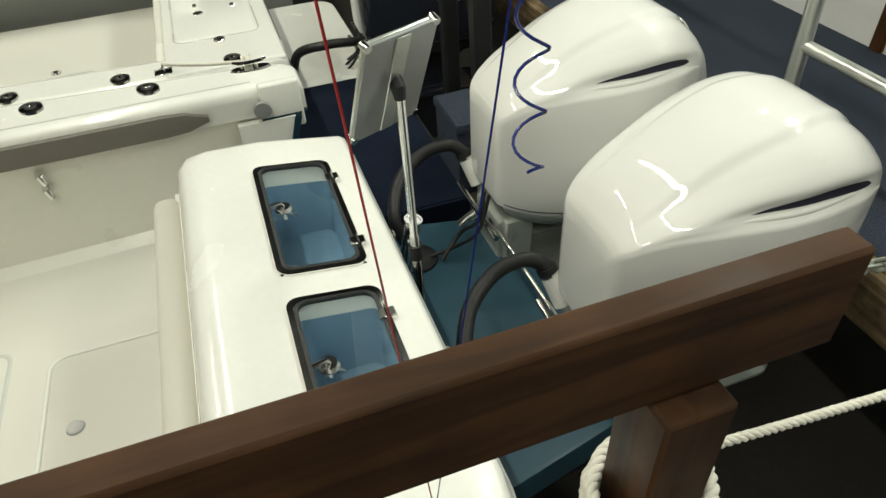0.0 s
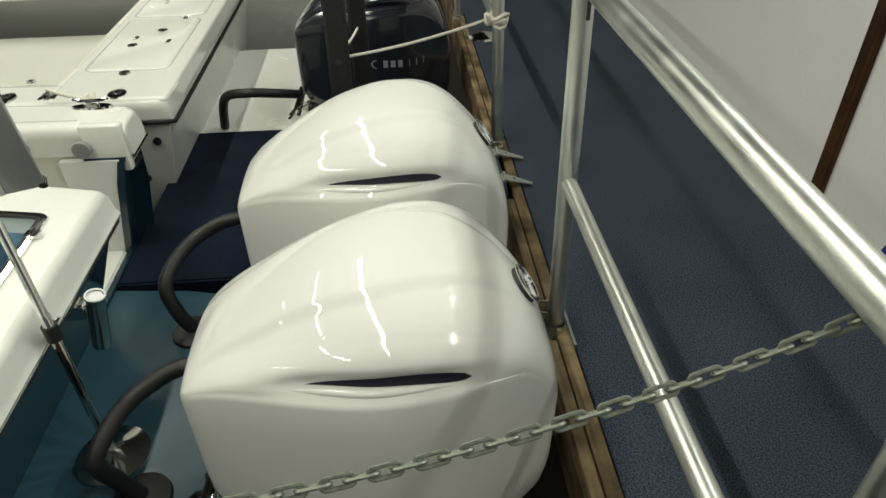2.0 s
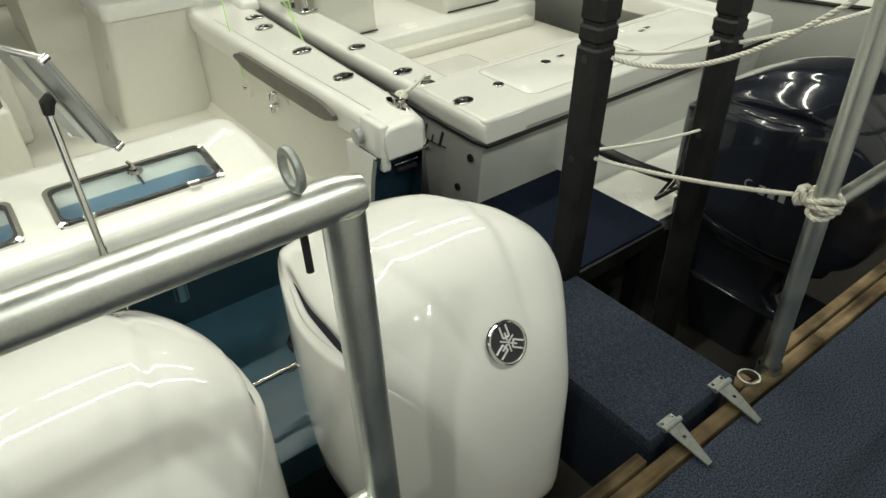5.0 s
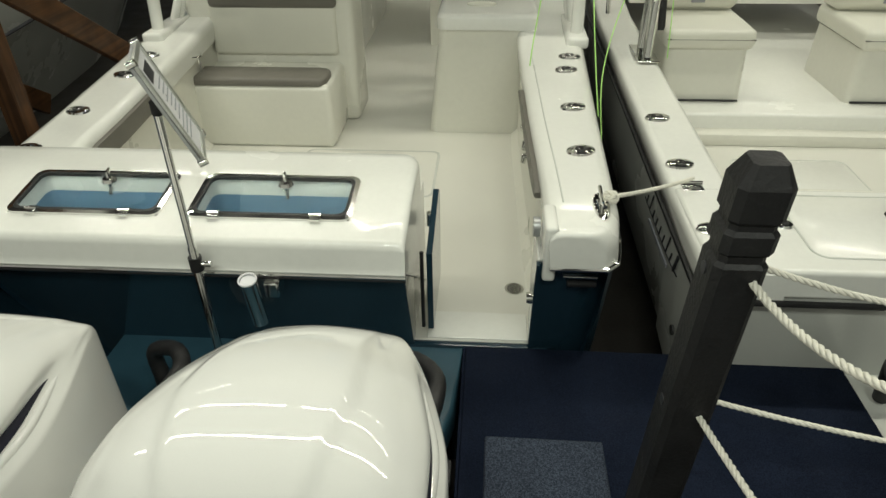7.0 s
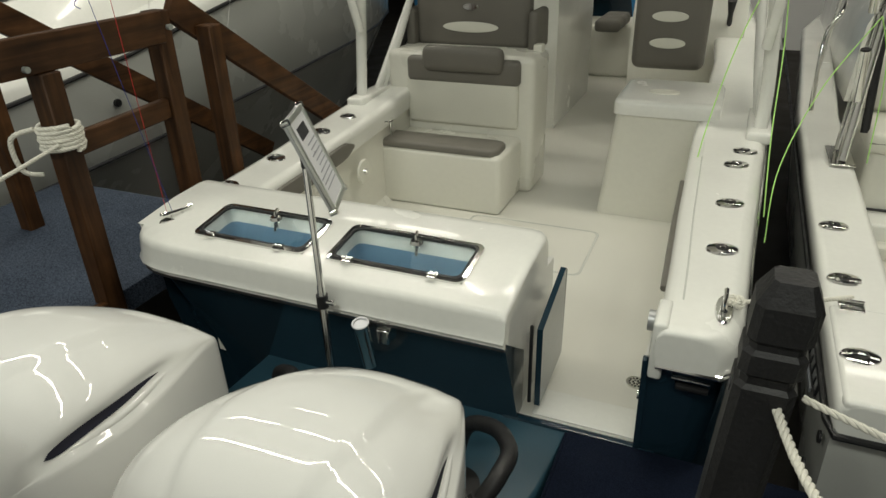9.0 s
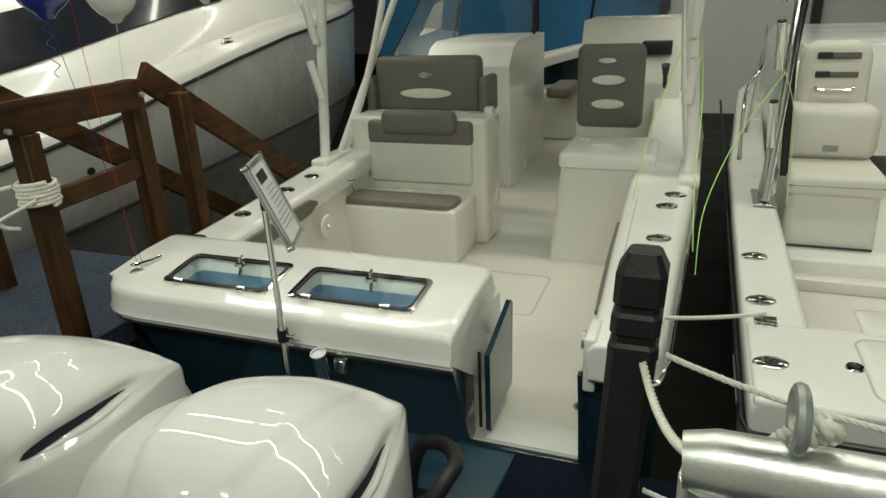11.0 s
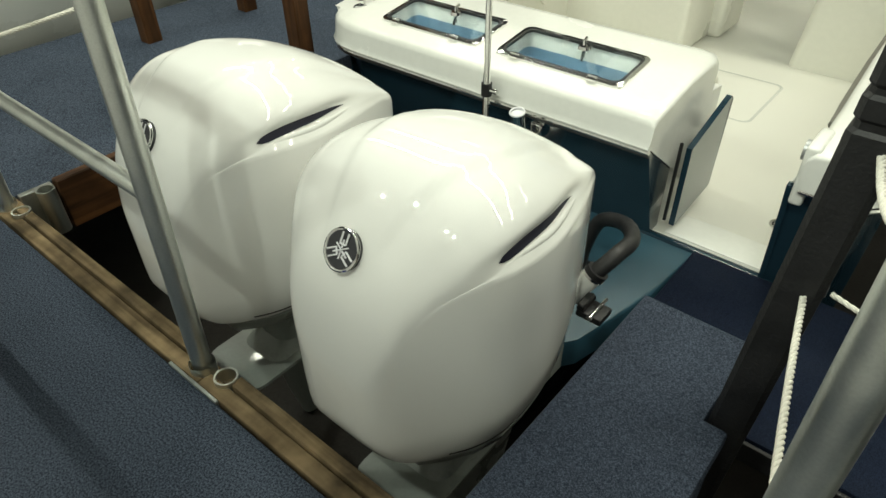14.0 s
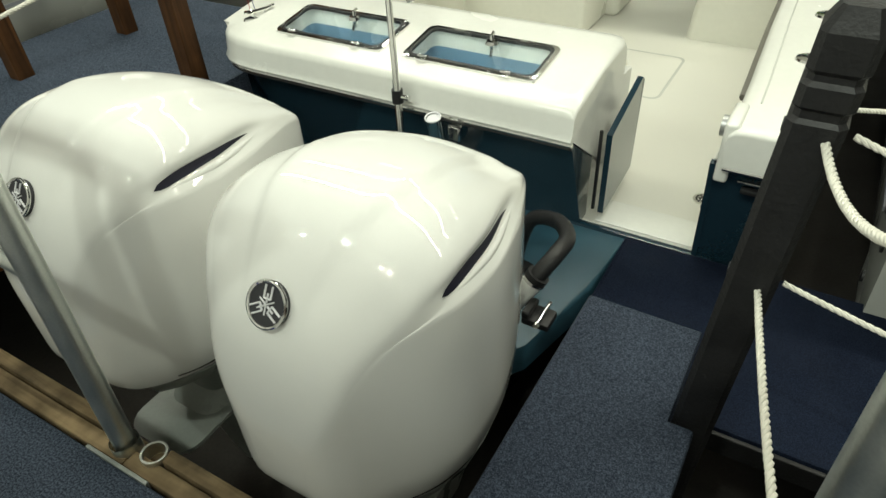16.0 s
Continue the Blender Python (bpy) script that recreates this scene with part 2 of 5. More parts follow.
GALV = material("galvanised_steel", (0.40, 0.43, 0.41), 0.5, metal=0.7, var=0.2, scale=40, bump=0.2)
CHAINM = material("dull_galvanised_chain", (0.24, 0.26, 0.22), 0.5, metal=0.75, var=0.25, scale=50, bump=0.2)
ROPE = material("white_rope", (0.72, 0.70, 0.62), 0.9, var=0.1, scale=60, bump=0.4, spec=0.2)
LINE = material("green_line", (0.45, 0.80, 0.22), 0.7, var=0.1, scale=60)
TAUPE = material("taupe_vinyl", (0.15, 0.14, 0.12), 0.5, var=0.08, scale=9, fine=350, bump=0.15)
VINYL = material("white_vinyl", (0.72, 0.71, 0.63), 0.42, var=0.04, scale=5, fine=300, bump=0.1)
CARPET = carpet_material("blue_carpet", (0.020, 0.028, 0.043), (0.104, 0.128, 0.174), 200)
CARPET_DARK = carpet_material("navy_carpet", (0.005, 0.008, 0.018), (0.014, 0.021, 0.042))
CARPET_STEP = carpet_material("flecked_carpet", (0.014, 0.019, 0.031), (0.072, 0.088, 0.122), 300)
TIMBER = wood("worn_timber", (0.075, 0.052, 0.028), (0.235, 0.172, 0.098), "x", 0.8, 1.0)
STAIN_Y = wood("stained_timber_long", (0.027, 0.0120, 0.0045), (0.088, 0.038, 0.0135), "y", 0.58)
STAIN_Z = wood("stained_timber_upright", (0.027, 0.0120, 0.0045), (0.088, 0.038, 0.0135), "z", 0.58)
PLASTER = material("white_partition", (0.82, 0.82, 0.81), 0.7, var=0.04, scale=2)
# Near-black base carries the shade of the enclosed pit under docks and boats.
SHADED_CONCRETE = material("concrete", (0.030, 0.026, 0.022), 0.85, var=0.3, scale=3, bump=0.3)
NAVY = material("dark_blue_cowling", (0.018, 0.021, 0.030), 0.16, coat=0.9, var=0.1, scale=8)
GREYHULL = material("pale_grey_hull", (0.60, 0.61, 0.57), 0.25, coat=0.4, var=0.02, scale=1.5)
DARKCEIL = material("dark_ceiling", (0.05, 0.05, 0.055), 0.9, var=0.2)
SILVER = material("silver_plate", (0.42, 0.43, 0.43), 0.35, metal=0.6, var=0.05)
PAPER = material("white_sheet", (0.74, 0.74, 0.76), 0.5, var=0.03, scale=8)
INK = material("dark_ink", (0.03, 0.03, 0.035), 0.5)
DULL = material("dull_lettering", (0.30, 0.31, 0.34), 0.4, var=0.05)
GLASS = material("clear_acrylic", (0.9, 0.95, 0.95), 0.03, transmission=1.0, var=0.01)
FARBLUE = material("blue_drape", (0.06, 0.30, 0.60), 0.8, var=0.3, scale=2)

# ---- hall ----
solo("ground", boxed(-16, 16, -12, 26, -1.1, -0.95), SHADED_CONCRETE, "bare concrete floor of the show hall, coloured near black for the shade under docks", "floor", kind="structure")
solo("ceiling", boxed(-16, 16, -12, 26, 6.0, 6.15), DARKCEIL, "dark hall ceiling high above the boats", "ceiling", kind="structure")
for nm, b in (("wall_north", (-16, 16, 26, 26.2)), ("wall_south", (-16, 16, -12.2, -12)), ("wall_east", (16, 16.2, -12, 26)), ("wall_west", (-16.2, -16, -12, 26))):
    solo(nm, boxed(b[0], b[1], b[2], b[3], -1.1, 6.0), PLASTER, "plain white hall wall", "wall", kind="structure")
DOCK_Y = -1.385
solo("dock_floor", boxed(-16, 16, -2.66, DOCK_Y - 0.09, -0.12, 0.0, 0.004, 1), CARPET, "walkway covered in dark blue carpet", "walkway", kind="structure")
solo("partition", boxed(-16, 16, -2.78, -2.66, -0.2, 3.0, 0.003, 1), PLASTER, "white partition panel beside the walkway", "partition", kind="structure")


# ---- hall lamps ----
def lamp(kind_x, kind_y, x, y, z, power, tint=(0.96, 0.97, 0.80), shape="RECTANGLE"):
    data = bpy.data.lights.new("hall_light", "AREA")
    data.shape, data.size, data.size_y, data.energy, data.color = shape, kind_x, kind_y, power, tint
    ob = new("hall_light", data)
    ob.location = (x, y, z)


lamp(11.0, 0.13, 0.0, 1.5, 5.2, 335)
for i in range(5):
    lamp(1.95, 0.13, -4.7 + 2.35 * i, 4.2, 5.2, 50)
lamp(11.0, 0.16, 0.0, 8.0, 5.2, 145)
for lx_, ly in ((-2.6, -3.2), (-1.4, -3.7), (-0.8, -4.3), (-0.2, -3.8), (0.7, -3.3), (1.6, -3.5), (2.0, -4.4), (2.9, -3.7), (3.8, -4.2)):
    lamp(0.13, 0.13, lx_, ly, 4.6, 49, (0.93, 1.0, 0.86), "DISK")

# ---- the blue boat ----
boat = thing("fishing_boat", "blue and white fishing boat with an open transom door", "boat")


def gun_z(y):
    return interp([0, 2, 4, 7], [0.305, 0.35, 0.50, 0.75], y)


def gun_out(y, s=1):
    if s < 0:
        return interp([0.08, 0.11, 0.16, 0.28, 1, 2, 3.5, 5.5, 7.2], [1.03, 1.10, 1.15, 1.175, 1.21, 1.29, 1.32, 1.12, 0.3], y)
    return interp([0.08, 0.11, 0.16, 0.28, 1, 2, 3.5, 5.5, 7.2], [1.03, 1.10, 1.15, 1.175, 1.195, 1.235, 1.25, 1.08, 0.3], y)


def gun_in(y, s=1):
    if s < 0:
        return interp([0.08, 0.5, 1, 2, 3.5, 5.5, 7.2], [0.90, 0.895, 0.91, 0.97, 1.0, 0.8, 0.1], y)
    return interp([0.08, 0.5, 1, 2, 3.5, 5.5, 7.2], [0.925, 0.915, 0.895, 0.87, 0.88, 0.75, 0.1], y)


# transom box: profile from the aft lower lip, over the top, to the cockpit floor
CAP_PROFILE = ((0.050, 0.178), (0.025, 0.181), (0.020, 0.193), (0.034, 0.214), (0.042, 0.264), (0.048, 0.285), (0.066, 0.299), (0.148, 0.313),
               (0.378, 0.345), (0.54, 0.352), (0.59, 0.345), (0.615, 0.325), (0.625, 0.295), (0.627, 0.21), (0.66, 0.20), (0.665, 0.05), (0.665, -0.29))
CAP_X = (-1.185, -1.175, -1.15, -1.10, -1.03, -0.95, -0.885, -0.365, -0.262, 0.278, 0.40, 0.435, 0.452, 0.463, 0.468, 0.47)
HOLES = ((-0.885, -0.365), (-0.262, 0.278))


def cap_point(x, k):
    y, z = CAP_PROFILE[k]
    if x < -0.95:
        d = (-0.95 - x) / 0.235
        if k <= 6:
            y += 0.14 * (1 - math.sqrt(max(0, 1 - d * d)))
    if x > 0.40:
        d = (x - 0.40) / 0.07
        if 7 < k < 14:
            y -= 0.075 * (1 - math.sqrt(max(0, 1 - d * d)))
        if 4 < k < 12:
            z -= 0.024 * (1 - math.sqrt(max(0, 1 - max(0, (x - 0.43) / 0.04) ** 2)))
    return (x, y, z)


bm = bmesh.new()
grid = [[bm.verts.new(cap_point(x, k)) for k in range(len(CAP_PROFILE))] for x in CAP_X]
for i in range(len(CAP_X) - 1):
    for k in range(len(CAP_PROFILE) - 1):
        if k == 7 and (CAP_X[i], CAP_X[i + 1]) in HOLES:
            continue
        bm.faces.new((grid[i][k], grid[i][k + 1], grid[i + 1][k + 1], grid[i + 1][k]))
bm.faces.new(grid[-1])
part("transom_cap", bm, GEL, boat, "glossy white moulded transom top", sharp=50, even=True)
bm = bmesh.new()
tube(bm, [(cap_point(x, 0)[0], cap_point(x, 0)[1] - 0.012, 0.172) for x in CAP_X[2:]], 0.009, 8)
part("rub_rail", bm, CHROME, boat, "polished metal rub rail strip")
bm = bmesh.new()
tube(bm, [(cap_point(x, 0)[0], cap_point(x, 0)[1] - 0.010, 0.159) for x in CAP_X[2:]], 0.007, 8)
part("rub_strip", bm, BLACK, boat, "black rubber rub strip")
bm = bmesh.new()
box(bm, 0.30, 0.458, 0.28, 0.655, -0.29, 0.17)
part("door_jamb", bm, GEL, boat)
part("bolster", boxed(-0.62, 0.44, 0.645, 0.735, 0.02, 0.225, 0.036, 4), VINYL, boat, "white padded coaming bolster")


def hatch(x0, x1):
    """A framed clear livewell lid with latch and hinges over a blue well."""
    za = lambda y: 0.313 + (y - 0.148) * 0.139
    y0, y1 = 0.148, 0.378
    lid = part("well_hatch", loft(bmesh.new(), [[(x, y, za(y) + 0.004) for x, y in rounded(x0 + 0.012, x1 - 0.012, y0 + 0.010, y1 - 0.010, 0.03)], [(x, y, za(y) + 0.010) for x, y in rounded(x0 + 0.012, x1 - 0.012, y0 + 0.010, y1 - 0.010, 0.03)]]), GLASS, boat, "clear acrylic well lid")
    lid.visible_shadow = False
    for nm, a, b, h, mt in (("frame", -0.006, 0.009, 0.008, CHROME), ("gasket", 0.009, 0.019, 0.009, BLACK)):
        o, n = rounded(x0 + a, x1 - a, y0 + a, y1 - a, 0.035), rounded(x0 + b, x1 - b, y0 + b, y1 - b, 0.03)
        bm = bmesh.new()
        R = [[(x, y, za(y) + zz) for x, y in r] for r, zz in ((o, -0.004), (o, h), (n, h + 0.002), (n, -0.004))]
        loft(bm, R, False)
        part(nm, bm, mt, lid)
    cx = (x0 + x1) / 2 + 0.02
    bm = tubed([(cx, y1 - 0.055, za(y1 - 0.055) + 0.008), (cx, y1 - 0.055, za(y1 - 0.055) + 0.020)], [0.026, 0.021], 18)
    tube(bm, [(cx, y1 - 0.055, za(y1 - 0.055) + 0.02), (cx - 0.004, y1 - 0.05, za(y1 - 0.055) + 0.034), (cx - 0.012, y1 - 0.02, za(y1 - 0.055) + 0.036)], 0.007, 8)
    tube(bm, [(cx, y1 - 0.055, za(y1 - 0.055) - 0.03), (cx, y1 - 0.055, za(y1 - 0.055)), (cx + 0.01, y1 - 0.085, za(y1 - 0.055) - 0.035)], 0.006, 8)
    part("latch", bm, CHROME, lid, "chrome twist latch")
    for hx in (x0 + 0.09, x1 - 0.11):
        bm = boxed(hx - 0.018, hx + 0.018, y0 - 0.020, y0 + 0.024, za(y0) + 0.002, za(y0) + 0.016, 0.003, 1)
        tube(bm, [(hx - 0.02, y0 + 0.002, za(y0) + 0.018), (hx + 0.02, y0 + 0.002, za(y0) + 0.018)], 0.005, 8)
        part("hinge", bm, CHROME, lid, "small chrome hinge")
    bm = bmesh.new()
    top, bot = rounded(x0, x1, y0, y1, 0.03), rounded(x0 + 0.03, x1 - 0.03, y0 + 0.02, y1 - 0.02, 0.04)
    loft(bm, [[(x, y, za(y) - 0.002) for x, y in top], [(x, y, za(y) - 0.075) for x, y in top]], False)
    part("well_rim", bm, GREYHULL, boat)
    bm = bmesh.new()
    vs = [[bm.verts.new(p) for p in r] for r in ([(x, y, za(y) - 0.075) for x, y in top], [(x, y, 0.06) for x, y in bot])]
    for j in range(len(top)):
        bm.faces.new((vs[0][j], vs[0][(j + 1) % len(top)], vs[1][(j + 1) % len(top)], vs[1][j]))
    bm.faces.new(vs[1])
    part("livewell", bm, WELL, boat, "pale blue livewell tub")


for h0, h1 in HOLES:
    hatch(h0, h1)

# blue hull: raked transom in two panels beside the door, sill, sides
def transom_panel(x0, x1, top_y, label):
    bm = bmesh.new()
    rows = ((top_y, 0.18), (top_y + 0.045, 0.06), (0.245, -0.30), (0.40, -0.95))
    n = 8
    vs = []
    for y, z in rows:
        row = []
        for i in range(n + 1):
            x = x0 + (x1 - x0) * i / n
            yy = y
            if x < -0.95:
                d = (-0.95 - x) / 0.235
                yy += 0.14 * (1 - math.sqrt(max(0, 1 - d * d)))
                x += 0.05 * max(0, -z)
            if x > 0.95:
                d = (x - 0.95) / 0.24
                yy += 0.14 * (1 - math.sqrt(max(0, 1 - d * d)))
                x -= 0.05 * max(0, -z)
            row.append(bm.verts.new((x, yy, z)))
        vs.append(row)
    for a, b in zip(vs, vs[1:]):
        for i in range(n):
            bm.faces.new((a[i], a[i + 1], b[i + 1], b[i]))
    side = [r[-1] for r in vs] if x0 < 0 else [r[0] for r in vs]
    back = [bm.verts.new((v.co.x, 0.30 if v.co.z > -0.4 else 0.45, v.co.z)) for v in side]
    for i in range(len(side) - 1):
        bm.faces.new((side[i], side[i + 1], back[i + 1], back[i]))
    return part("transom", bm, BLUE, boat, label, sharp=35)


transom_panel(-1.18, 0.462, 0.055, "steel blue gloss transom")
transom_panel(0.905, 1.17, 0.135, "steel blue gloss transom beside the door")
part("transom_sill", boxed(0.40, 0.97, 0.238, 0.275, -0.95, -0.285, 0.008, 2), BLUE, boat)
for sx in (-1, 1):
    bm = bmesh.new()
    ys = (0.16, 0.28, 0.6, 1, 1.5, 2, 2.75, 3.5, 4.5, 5.5, 6.4, 7.2)
    vs = [[bm.verts.new((sx * (gun_out(y, sx) - d), y + f, gun_z(y) + z)) for d, z, f in ((0.012, -0.13, 0), (0.03, -0.35, 0), (0.07, -0.65, 0.04), (0.35, -1.25, 0.1))] for y in ys]
    for a, b in zip(vs, vs[1:]):
        for i in range(3):
            bm.faces.new((a[i], a[i + 1], b[i + 1], b[i]))
    part("hull_side", bm, BLUE, boat, "steel blue gloss hull side")
    # gunwale
    bm = bmesh.new()
    y_start = 0.11 if sx > 0 else 0.20
    ys = [y for y in (0.11, 0.125, 0.16, 0.22, 0.30, 0.5, 0.75, 1, 1.5, 2, 2.75, 3.5, 4.5, 5.5, 6.4, 7.2) if y >= y_start]
    rings = []
    for y in ys:
        o, i, z = gun_out(y, sx), gun_in(y, sx), gun_z(y)
        e = 0.016 if y < 0.12 else 0.0
        rings.append([(sx * x, y, zz) for x, zz in ((i + 0.01, z - 0.13), (i, z - 0.05), (i + 0.004, z - 0.02 - e), (i + 0.022, z - 0.004 - e), (i + 0.05, z - e), (o - 0.06, z - e), (o - 0.03, z - 0.008 - e), (o - 0.008, z - 0.032 - e), (o + 0.002, z - 0.075), (o + 0.004, z - 0.13))])
    loft(bm, rings)
    part("gunwale", bm, GEL, boat, "glossy white gunwale", sharp=60, even=True)
    bm = bmesh.new()
    ring = [(sx * (gun_out(y, sx) + 0.006), y - 0.008, gun_z(y) - 0.135) for y in ys[1:]]
    if sx > 0:
        ring = [(0.935, 0.118, gun_z(0.1) - 0.135)] + ring
    tube(bm, ring, 0.010, 8)
    part("rub_rail", bm, CHROME, boat, "polished metal rub rail strip")
    # inner side, thick liner wall
    bm = bmesh.new()
    ys2 = (0.28, 0.6, 1, 1.5, 2, 2.75, 3.5, 4.5)
    vs = [[bm.verts.new((sx * (gun_in(y, sx) + d), y, z + (gun_z(y) if top else 0))) for d, z, top in ((0.012, -0.12, 1), (0.03, -0.16, 1), (0.03, -0.24, 0), (-0.02, -0.29, 0))] for y in ys2]
    for a, b in zip(vs, vs[1:]):
        for i in range(3):
            bm.faces.new((a[i], a[i + 1], b[i + 1], b[i]))
    part("liner_side", bm, LINER, boat, "cream moulded cockpit side")
    # coaming pad
    y0, y1 = (0.50, 1.52) if sx > 0 else (0.62, 1.50)
    rings = []
    for k in range(13):
        y = y0 + (y1 - y0) * k / 12
        w = 0.012 + 0.036 * min(1, (1 - abs(2 * k / 12 - 1)) * 5)
        c = gun_z(y) - 0.085
        xx = gun_in(y, sx)
        rings.append([(sx * (xx + 0.008), y, c + w), (sx * (xx - 0.016), y, c + w * 0.9), (sx * (xx - 0.02), y, c), (sx * (xx - 0.014), y, c - w * 0.9), (sx * (xx + 0.012), y, c - w)])
    part("coaming_pad", loft(bmesh.new(), rings), TAUPE, boat, "taupe padded coaming strip", sharp=60)

part("gunwale_seam", tubed([(gun_in(y) + 0.062, y, gun_z(y) + 0.0005) for y in [0.31 + 0.08 * i for i in range(21)]], 0.0028, 6), GREYHULL, boat)
# the low moulding at the aft end of the starboard gunwale
part("gunwale_step", boxed(0.912, 0.955, 0.125, 0.29, 0.11, 0.318, 0.012, 3), GEL, boat)
part("post_liner", loft(bmesh.new(), [[(x, y, z) for x, y in ((0.899, f), (0.93, f), (0.93, 0.40), (0.899, 0.40))] for f, z in ((0.262, -0.28), (0.20, 0.0), (0.165, 0.17))]), GEL, boat)
bm = tubed([(0.908, 0.29, 0.225), (0.885, 0.29, 0.225)], 0.035, 18)
part("speaker", bm, SILVER, boat)

# cockpit sole
part("cockpit_sole", boxed(-1.0, 0.93, 0.262, 6.5, -0.36, -0.28, 0.004, 1), GEL_NS, boat, "cream non-skid cockpit floor")
part("door_tread", boxed(0.508, 0.895, 0.268, 0.43, -0.29, -0.272, 0.006, 2), GEL, boat)
bm = bmesh.new()
o, n = rounded(-0.36, 0.44, 1.38, 1.95, 0.05), rounded(-0.352, 0.432, 1.388, 1.942, 0.045)
loft(bm, [[(x, y, -0.2785) for x, y in o], [(x, y, -0.2765) for x, y in n], [(x, y, -0.2785) for x, y in rounded(-0.346, 0.426, 1.394, 1.936, 0.045)]], False)
part("floor_hatch_seam", bm, GREYHULL, boat)
bm = bmesh.new()
o = rounded(-0.60, 0.33, 0.73, 1.24, 0.05)
loft(bm, [[(x, y, -0.281) for x, y in o], [(x, y, -0.274) for x, y in rounded(-0.594, 0.324, 0.736, 1.234, 0.05)]])
pl = part("floor_hatch", bm, GEL_NS, boat)
part("hatch_bead", tubed([(x, y, -0.277) for x, y in rounded(-0.606, 0.336, 0.724, 1.246, 0.055)], 0.007, 8, True), GEL, pl, "glossy raised hatch bead")
bm = tubed([(-0.01, 1.14, -0.276), (-0.01, 1.14, -0.268)], [0.032, 0.027], 20)
part("latch", bm, SILVER, pl, "round chrome flush latch")
bm = tubed([(0.85, 0.60, -0.28), (0.85, 0.60, -0.274)], 0.04, 20)
drain = part("floor_drain", bm, CHROME, boat, "perforated steel floor drain")
bm = bmesh.new()
for r, k in ((0.012, 6), (0.026, 12)):
    for j in range(k):
        a = 2 * math.pi * j / k
        tube(bm, [(0.85 + r * math.cos(a), 0.60 + r * math.sin(a), -0.275), (0.85 + r * math.cos(a), 0.60 + r * math.sin(a), -0.2725)], 0.0042, 8)
part("drain_hole", bm, BLACK, drain)

# transom door, standing open
door = part("transom_door", loft(bmesh.new(), [[(0.512 + d, 0.285, -0.245), (0.512 + d, 0.285, 0.10), (0.514 + d, 0.60, 0.195), (0.516 + d, 0.615, 0.18), (0.516 + d, 0.60, -0.205)] for d in (0, 0.022)]), BLUE, boat, "blue transom door standing open", sharp=20)
bm = bmesh.new()
tube(bm, [(0.497, 0.268, -0.22), (0.497, 0.268, 0.12)], 0.007, 8)
part("hinge_pin", bm, BLACK, door)
part("latch", boxed(0.49, 0.514, 0.55, 0.58, 0.05, 0.11, 0.004, 1), CHROME, door)
part("door_edge_seal", loft(bmesh.new(), [[(x, y, z) for x, y in ((0.893, f), (0.912, f), (0.912, f + 0.03), (0.893, f + 0.03))] for f, z in ((0.237, -0.285), (0.172, 0.06), (0.140, 0.165))]), BLUE, boat)
part("hawse_slot", boxed(1.0, 1.10, 0.150, 0.175, 0.072, 0.092, 0.006, 2), BLACK, boat)
part("name_plate", boxed(0.985, 1.10, 0.146, 0.165, 0.112, 0.120, 0.002, 1), CHROME, boat)


def rod_holder(x, y, z, tilt=0, owner=None):
    """Flush oval rod holder: chrome flange with a dark bore."""
    f = part("rod_holder", loft(bmesh.new(), [[(x + r * 0.045 * math.cos(a) * 1.30 * math.cos(tilt) - r * 0.045 * math.sin(a) * math.sin(tilt), y + r * 0.045 * math.cos(a) * 1.30 * math.sin(tilt) + r * 0.045 * math.sin(a) * math.cos(tilt), z + h) for a in [2 * math.pi * j / 24 for j in range(24)]] for r, h in ((1, 0), (0.94, 0.007), (0.68, 0.010))]), CHROME, owner or boat, "chrome flush rod holder")
    bm = tubed([(x, y, z + 0.008), (x, y, z + 0.013)], [0.026, 0.022], 18)
    part("bore", bm, BLACK, f)
    part("plug", tubed([(x, y, z + 0.012), (x, y, z + 0.016)], [0.013, 0.009], 14), CHROME, f)


def cleat(x, y, z, ang, owner, long=0.085):
    c, s = math.cos(ang), math.sin(ang)
    bm = loft(bmesh.new(), [[(x + c * long * r * math.cos(a) - s * 0.028 * r * math.sin(a), y + s * long * r * math.cos(a) + c * 0.028 * r * math.sin(a), z + h) for a in [2 * math.pi * j / 24 for j in range(24)]] for r, h in ((1, 0), (0.92, 0.008))])
    for d in (-0.025, 0.025):
        tube(bm, [(x + c * d, y + s * d, z), (x + c * d, y + s * d, z + 0.028)], 0.007, 8)
    tube(bm, spline([(x - c * 0.07, y - s * 0.07, z + 0.036), (x - c * 0.03, y - s * 0.03, z + 0.03), (x + c * 0.03, y + s * 0.03, z + 0.03), (x + c * 0.07, y + s * 0.07, z + 0.036)], 4), 0.0075, 8)
    return part("cleat", bm, CHROME, owner, "polished steel mooring cleat")


for y in (0.70, 1.13, 1.60):
    rod_holder(1.065 + 0.02 * y, y, gun_z(y), 0.35)
rod_holder(1.13, 1.80, gun_z(1.8), 0.0)
cleat(1.105, 0.29, gun_z(0.3), math.pi / 2, boat)
for y in (0.62, 1.0, 1.45, 1.75):
    rod_holder(-1.085 - 0.01 * y, y, gun_z(y), -0.35)
cleat(-1.06, 0.25, 0.315, math.pi / 2 - 0.35, boat)
